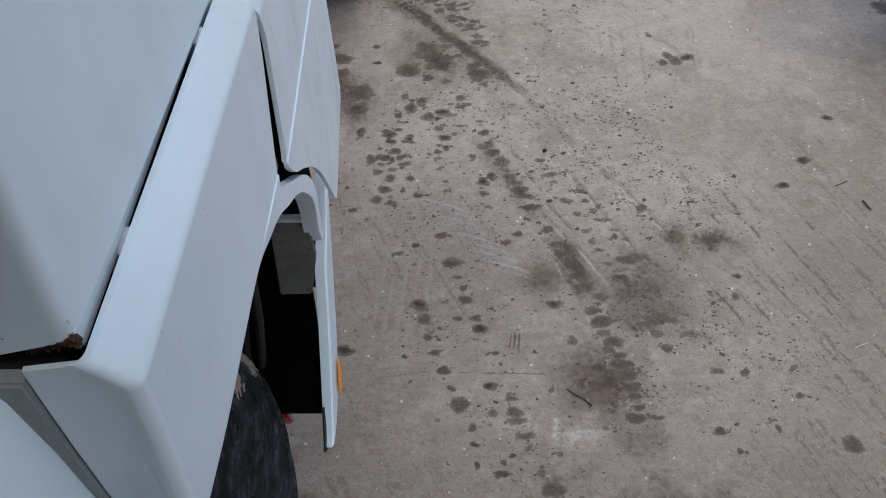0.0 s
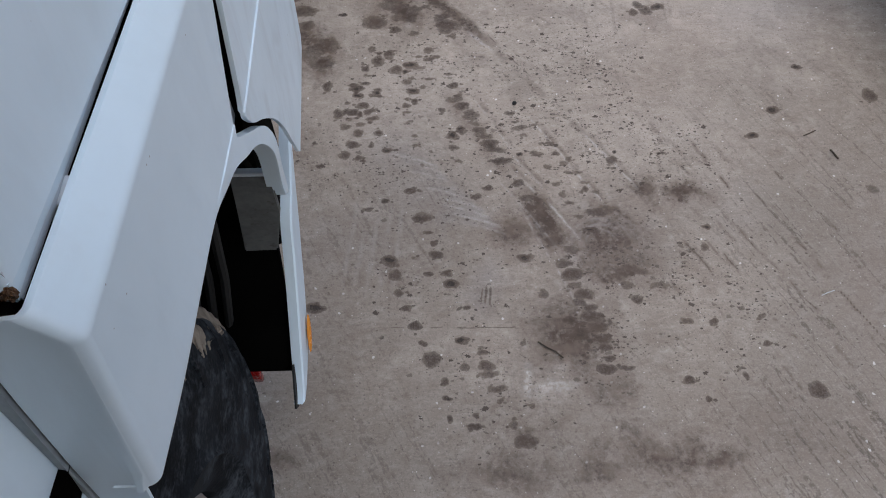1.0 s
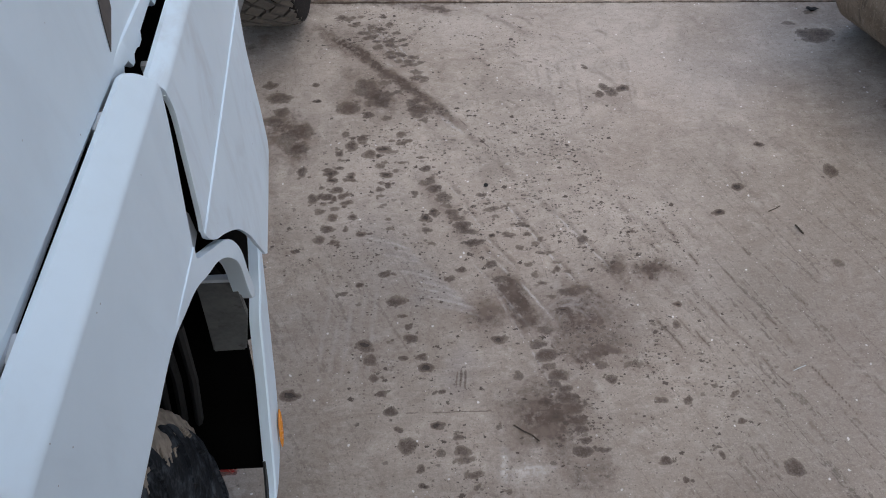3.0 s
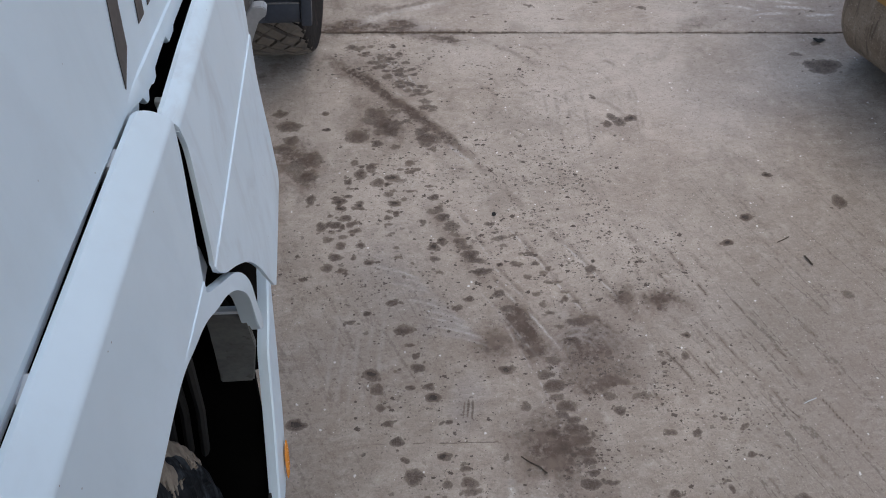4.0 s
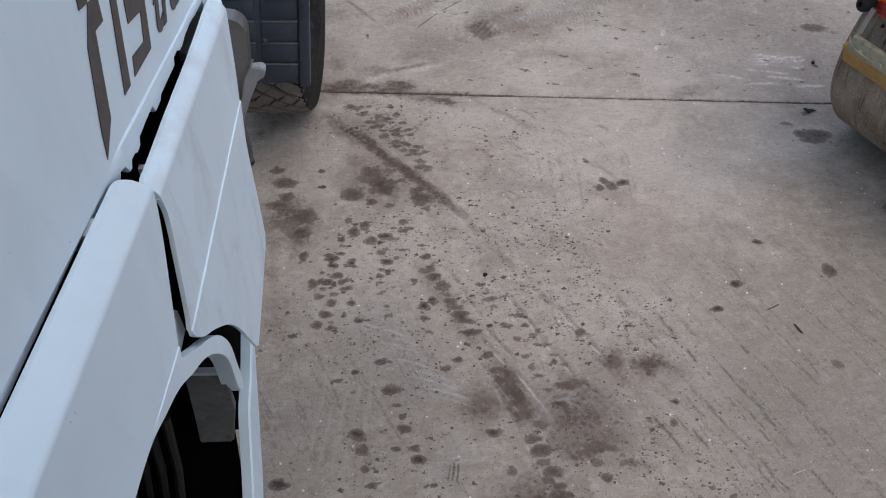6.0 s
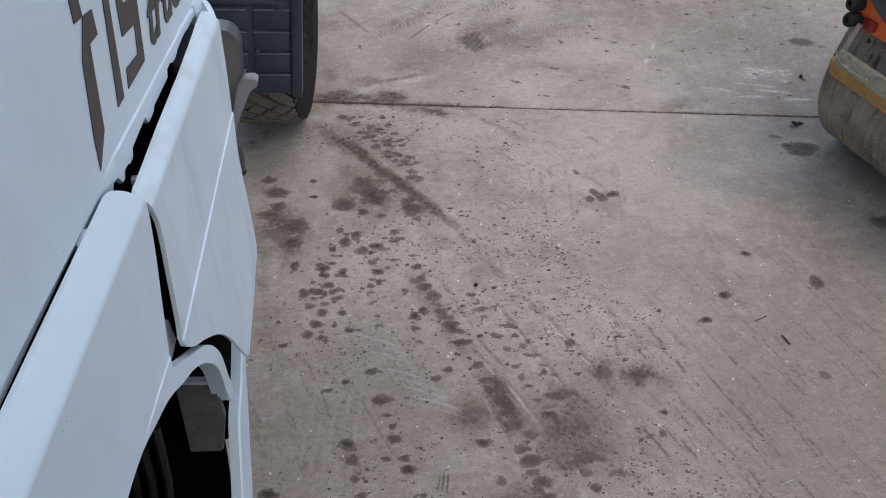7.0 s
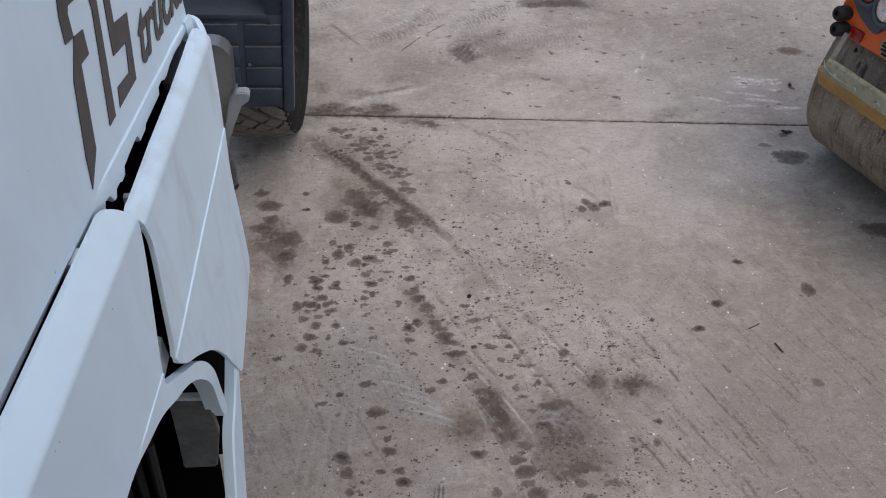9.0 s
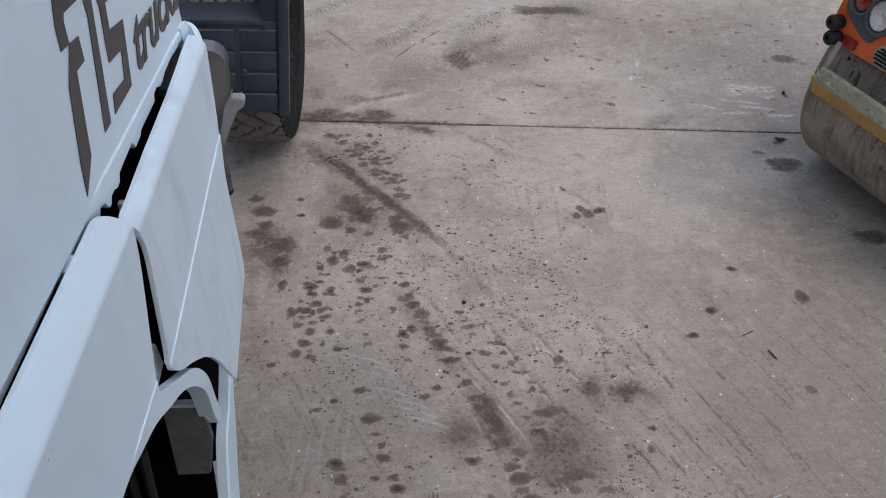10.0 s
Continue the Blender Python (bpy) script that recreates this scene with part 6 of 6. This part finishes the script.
for k in range(19):
    c = Vector(line[0]).lerp(Vector(line[-1]), k / 18.0)
    c.x = -0.336 + 0.016 * math.sin(math.pi / 2 * min(1.0, k / 13.0)) - 0.004 * max(0.0, k - 13) / 5
    disc(bm, c - Vector((0, 0, 0.002)), (0.1, 0, 1), 0.0175, 0.005, 14, 0.0015)
hose = truck_part("spring_hose", bm, GASKET_DARK, "black ribbed hose hanging from the bracket", tank)
bm = bmesh.new()
bmesh.ops.create_uvsphere(bm, u_segments=12, v_segments=8, radius=0.017, matrix=Matrix.Translation((-0.322, 1.90, 0.333)))
truck_part("hose_cap", bm, DARK_PLASTIC, "", hose)

# ---- grey vinyl logo and word on the cab side ----
def decal(outlines, name):
    bm = bmesh.new()
    for o in outlines:
        prism(bm, o, (WALL + 0.0004, 0, 0), (0, 1, 0), (0, 0, 1), (0.0008, 0, 0))
    return truck_part(name, bm, DECAL, "dark grey vinyl logo shape")


decal([[(0.736, 1.684), (0.729, 1.660), (0.751, 1.654), (0.756, 1.676), (0.762, 1.681), (0.832, 1.664), (0.842, 1.686), (0.752, 1.710)]], "logo_shape")
decal([[(0.671, 1.526), (0.710, 1.547), (0.746, 1.626), (0.770, 1.621), (0.776, 1.646), (0.751, 1.654), (0.718, 1.626), (0.683, 1.559)]], "logo_shape")
decal([[(0.759, 1.536), (0.781, 1.532), (0.842, 1.672), (0.816, 1.680), (0.812, 1.645)]], "logo_shape")
decal([[(0.799, 1.529), (0.869, 1.516), (0.902, 1.585), (0.856, 1.601), (0.866, 1.628), (0.912, 1.615), (0.922, 1.636), (0.846, 1.656), (0.848, 1.633), (0.834, 1.599), (0.827, 1.578), (0.871, 1.565), (0.854, 1.536), (0.811, 1.548)]], "logo_shape")


def word(text, name, y, z, size, rise, lean):
    letters = bpy.data.curves.new(name, "FONT")
    letters.body, letters.size, letters.shear, letters.extrude, letters.offset = text, size, lean, 0.0004, 0.0022
    rough = new(name, letters)
    bpy.context.view_layer.update()
    data = bpy.data.meshes.new_from_object(rough.evaluated_get(bpy.context.evaluated_depsgraph_get()))
    bpy.data.objects.remove(rough)
    a = Vector((0, math.cos(rise), math.sin(rise)))
    b = Vector((0, -math.sin(rise), math.cos(rise)))
    m = Matrix((a, b, a.cross(b))).transposed().to_4x4()
    m.translation = (WALL + 0.0012, y, z)
    data.transform(TO_TRUCK @ m)
    data.materials.clear()
    data.materials.append(DECAL)
    ob = new(name, data)
    ob.parent = truck
    ob["label"] = "dark grey vinyl lettering"
    return ob


word("trucks", "lettering", 0.897, 1.513, 0.095, -0.200, 0.42)

# ---- the orange tandem roller ----
roller = thing("road_roller", pose(2.078, 2.513, 0, 0, 0, -61.25), "orange road roller with a scuffed steel drum", "road roller")
R_DRUM = 0.50


def roller_part(name, bm, material, parent, label=""):
    """A part of the roller's front, which stands just ahead of the drum."""
    bmesh.ops.transform(bm, matrix=Matrix.Translation((0.006, -0.05, 0.022)), verts=bm.verts)
    return part(name, bm, material, parent, label)


bm = bmesh.new()
lathe(bm, [(-0.015, R_DRUM - 0.05), (-0.015, R_DRUM - 0.035), (-0.008, R_DRUM - 0.012), (0.015, R_DRUM), (0.87, R_DRUM), (0.892, R_DRUM - 0.012), (0.90, R_DRUM - 0.05), (0.82, R_DRUM - 0.06), (0.80, 0.002), (0.10, 0.002), (0.08, R_DRUM - 0.06)], (0, 0, R_DRUM), 96)
part("drum", bm, DRUM, roller, "brown-grey steel drum with scuffs")
bm = bmesh.new()
prism(bm, [(-0.452, 0.426), (-0.470, 0.420), (-0.516, 0.500), (-0.492, 0.508)], (0.020, 0, 0.022), (0, 1, 0), (0, 0, 1), (0.86, 0, 0))
bmesh.ops.bevel(bm, geom=bm.edges[:], offset=0.003, segments=2, affect="EDGES")
scraper = roller_part("scraper_blade", bm, SCRAPER, roller, "ochre rubber scraper blade")
bm = bmesh.new()
prism(bm, [(-0.494, 0.492), (-0.516, 0.498), (-0.511, 0.546), (-0.500, 0.550), (-0.492, 0.548), (-0.500, 0.540)], (0.038, 0, 0.018), (0, 1, 0), (0, 0, 1), (0.83, 0, 0))
bmesh.ops.bevel(bm, geom=bm.edges[:], offset=0.002, segments=2, affect="EDGES")
angle = roller_part("scraper_angle", bm, SAGE, roller, "sage grey steel angle holding the scraper")
for x in (0.055, 0.135, 0.23, 0.42, 0.62):
    bm = bmesh.new()
    disc(bm, (x + 0.03, -0.508, 0.530), (0, -1, 0.1), 0.010, 0.012, 6, 0.002)
    roller_part("bolt", bm, SAGE, angle)
bm = bmesh.new()
rod(bm, curve([(0.028, -0.508, 0.556), (0.05, -0.520, 0.540), (0.10, -0.520, 0.532), (0.16, -0.510, 0.528)], 4), 0.0022, 8)
roller_part("strap", bm, SAGE, angle)
bm = bmesh.new()
prism(bm, [(0.036, 0.555), (0.054, 0.548), (0.062, 0.668), (0.044, 0.668)], (0, -0.498, 0), (1, 0, 0), (0, 0, 1), (0, 0.008, 0))
bmesh.ops.bevel(bm, geom=bm.edges[:], offset=0.0015, segments=2, affect="EDGES")
roller_part("stay", bm, STEEL, roller, "dull flat steel stay")
bm = bmesh.new()
rod(bm, [(0.085, -0.41, 0.595), (0.20, -0.41, 0.600), (0.45, -0.41, 0.595)], 0.006, 10)
disc(bm, (0.085, -0.42, 0.595), (-1, -0.3, 0), 0.014, 0.02, 12, 0.003)
roller_part("water_pipe", bm, DARK_PLASTIC, roller)
bm = bmesh.new()
outline = [(-0.46, 0.665), (-0.470, 0.70), (-0.465, 0.90), (-0.40, 1.02), (0.25, 1.02), (0.25, 0.665)]
prism(bm, outline, (-0.015, 0, 0), (0, 1, 0), (0, 0, 1), (0.90, 0, 0))
for v in bm.verts:
    if v.co.z < 0.68:
        v.co.z += -0.030 + 0.03 * v.co.x
bmesh.ops.bevel(bm, geom=[e for e in bm.edges if e.calc_face_angle(0.0) > 0.7], offset=0.016, segments=3, affect="EDGES")
hood = roller_part("hood", bm, ORANGE, roller, "orange painted hood")
bm = bmesh.new()
prism(bm, [(0.006, 0.80), (0.014, 0.762), (0.055, 0.732), (0.112, 0.704), (0.136, 0.706), (0.170, 0.775), (0.175, 0.86), (0.13, 0.93), (0.03, 0.90)], (0, -0.466, 0), (1, 0, 0), (0, 0, 1), (0, -0.020, 0))
bmesh.ops.bevel(bm, geom=bm.edges[:], offset=0.006, segments=2, affect="EDGES")
pod = roller_part("lamp_pod", bm, POD, hood, "blue-grey plastic lamp surround")
for name, u, z, r, material, label in (("headlamp", 0.134, 0.806, 0.035, SILVER, "clear round headlamp"), ("tail_lamp", 0.060, 0.822, 0.026, RED_LENS, "red round tail lamp")):
    bm = bmesh.new()
    lathe(bm, [(0.0, 0.001), (0.012, r * 0.5), (0.006, r), (-0.006, r + 0.004), (-0.008, r), (-0.01, 0.001)], (0, 0, 0), 24)
    bmesh.ops.transform(bm, matrix=Matrix.Translation((u, -0.488, z)) @ Matrix.Diagonal((1, 1, 1.35, 1)) @ Matrix.Rotation(radians(-90), 4, "Z"), verts=bm.verts)
    roller_part(name, bm, material, hood, label)
for name, u, z, r in (("bezel", 0.134, 0.806, 0.038), ("bezel", 0.060, 0.822, 0.029)):
    bm = bmesh.new()
    lathe(bm, [(-0.004, r), (0.010, r + 0.001), (0.012, r + 0.006), (0.008, r + 0.012), (-0.004, r + 0.014)], (0, 0, 0), 28)
    bmesh.ops.transform(bm, matrix=Matrix.Translation((u, -0.488, z)) @ Matrix.Diagonal((1, 1, 1.35, 1)) @ Matrix.Rotation(radians(-90), 4, "Z"), verts=bm.verts)
    roller_part(name, bm, POD, pod)
for u, z in ((0.012, 0.710), (0.026, 0.660)):
    bm = bmesh.new()
    lathe(bm, [(0.0, 0.014), (0.0, 0.020), (0.006, 0.0235), (0.045, 0.0235), (0.052, 0.019), (0.052, 0.010), (0.040, 0.008), (0.040, 0.0005), (0.0, 0.0005)], (0, 0, 0), 20)
    bmesh.ops.transform(bm, matrix=Matrix.Translation((u, -0.455, z)) @ Matrix.Rotation(radians(-110), 4, "Z"), verts=bm.verts)
    roller_part("rubber_buffer", bm, DARK_PLASTIC, hood, "black rubber buffer")
bm = bmesh.new()
box(bm, 0.044, 0.092, -0.476, -0.462, 0.648, 0.684, 0.003)
roller_part("reflector", bm, RED_LENS, hood, "dark red reflector")
bm = bmesh.new()
lathe(bm, [(0.0, 0.001), (0.004, 0.034), (0.0, 0.040), (-0.006, 0.040), (-0.006, 0.001)], (0, 0, 0), 24)
bmesh.ops.transform(bm, matrix=Matrix.Translation((0.196, -0.470, 0.685)) @ Matrix.Rotation(radians(-90), 4, "Z"), verts=bm.verts)
vent = roller_part("vent", bm, SAGE, hood, "round grey vent")
for k in range(5):
    bm = bmesh.new()
    z = 0.685 + (k - 2) * 0.012
    w = math.sqrt(0.033 ** 2 - ((k - 2) * 0.012) ** 2)
    box(bm, 0.196 - w, 0.196 + w, -0.478, -0.472, z - 0.002, z + 0.002)
    roller_part("slat", bm, DARK_PLASTIC, vent)

# ---- small litter on the concrete ----
def litter(name, points, radius, material, label, category):
    bm = bmesh.new()
    c = Vector(points[0])
    rod(bm, [Vector(p) - Vector((c.x, c.y, 0)) for p in points], radius, 6)
    ob = part(name, bm, material)
    ob.location = (c.x, c.y, 0)
    return tagged(ob, label, category)


litter("twig", [(0.432, 0.864, 0.005), (0.455, 0.846, 0.006), (0.478, 0.834, 0.005), (0.497, 0.815, 0.004)], 0.0020, TWIG, "thin dry brown twig lying on concrete", "twig")
litter("leaf_stalk", [(1.405, 1.488, 0.004), (1.410, 1.474, 0.006), (1.417, 1.459, 0.004), (1.422, 1.454, 0.003)], 0.0028, TWIG, "dark curled leaf stalk on concrete", "stalk")
litter("straw", [(1.335, 1.546, 0.003), (1.360, 1.556, 0.004), (1.378, 1.566, 0.003)], 0.0018, TWIG, "pale grey straw on concrete", "straw")
litter("wire", [(1.245, 0.985, 0.003), (1.262, 0.992, 0.004), (1.285, 1.000, 0.003)], 0.0016, BRACKET, "short pale wire on concrete", "wire")
bm = bmesh.new()
prism(bm, [(0.0, 0.008), (0.012, 0.016), (0.022, 0.006), (0.036, 0.008), (0.050, -0.002), (0.034, -0.008), (0.018, -0.010)], (0, 0, 0.002), (1, 0, 0), (0, 1, 0), (0, 0, 0.002))
for v in bm.verts:
    v.co.z += 0.006 * abs(math.sin(80 * v.co.x + 120 * v.co.y))
ob = part("dead_leaf", bm, DARK_PLASTIC)
ob.location = (1.765, 2.520, 0.0)
tagged(ob, "black curled dead leaf on concrete", "leaf")
bm = bmesh.new()
bmesh.ops.create_icosphere(bm, subdivisions=2, radius=0.0075, matrix=Matrix.Diagonal((1, 1.15, 0.8, 1)))
for v in bm.verts:
    v.co *= 1.0 + 0.14 * math.sin(350 * v.co.x + 190 * v.co.y)
ob = part("stone", bm, DARK_PLASTIC)
ob.location = (1.905, 2.831, 0.005)
tagged(ob, "small black stone lying on concrete", "stone")
bm = bmesh.new()
disc(bm, (0, 0, 0.0), (0, 0, 1), 0.0075, 0.005, 8, 0.002)
ob = part("metal_nut", bm, DARK_PLASTIC)
ob.location = (0.428, 1.700, 0.0)
tagged(ob, "small black metal nut on concrete", "nut")
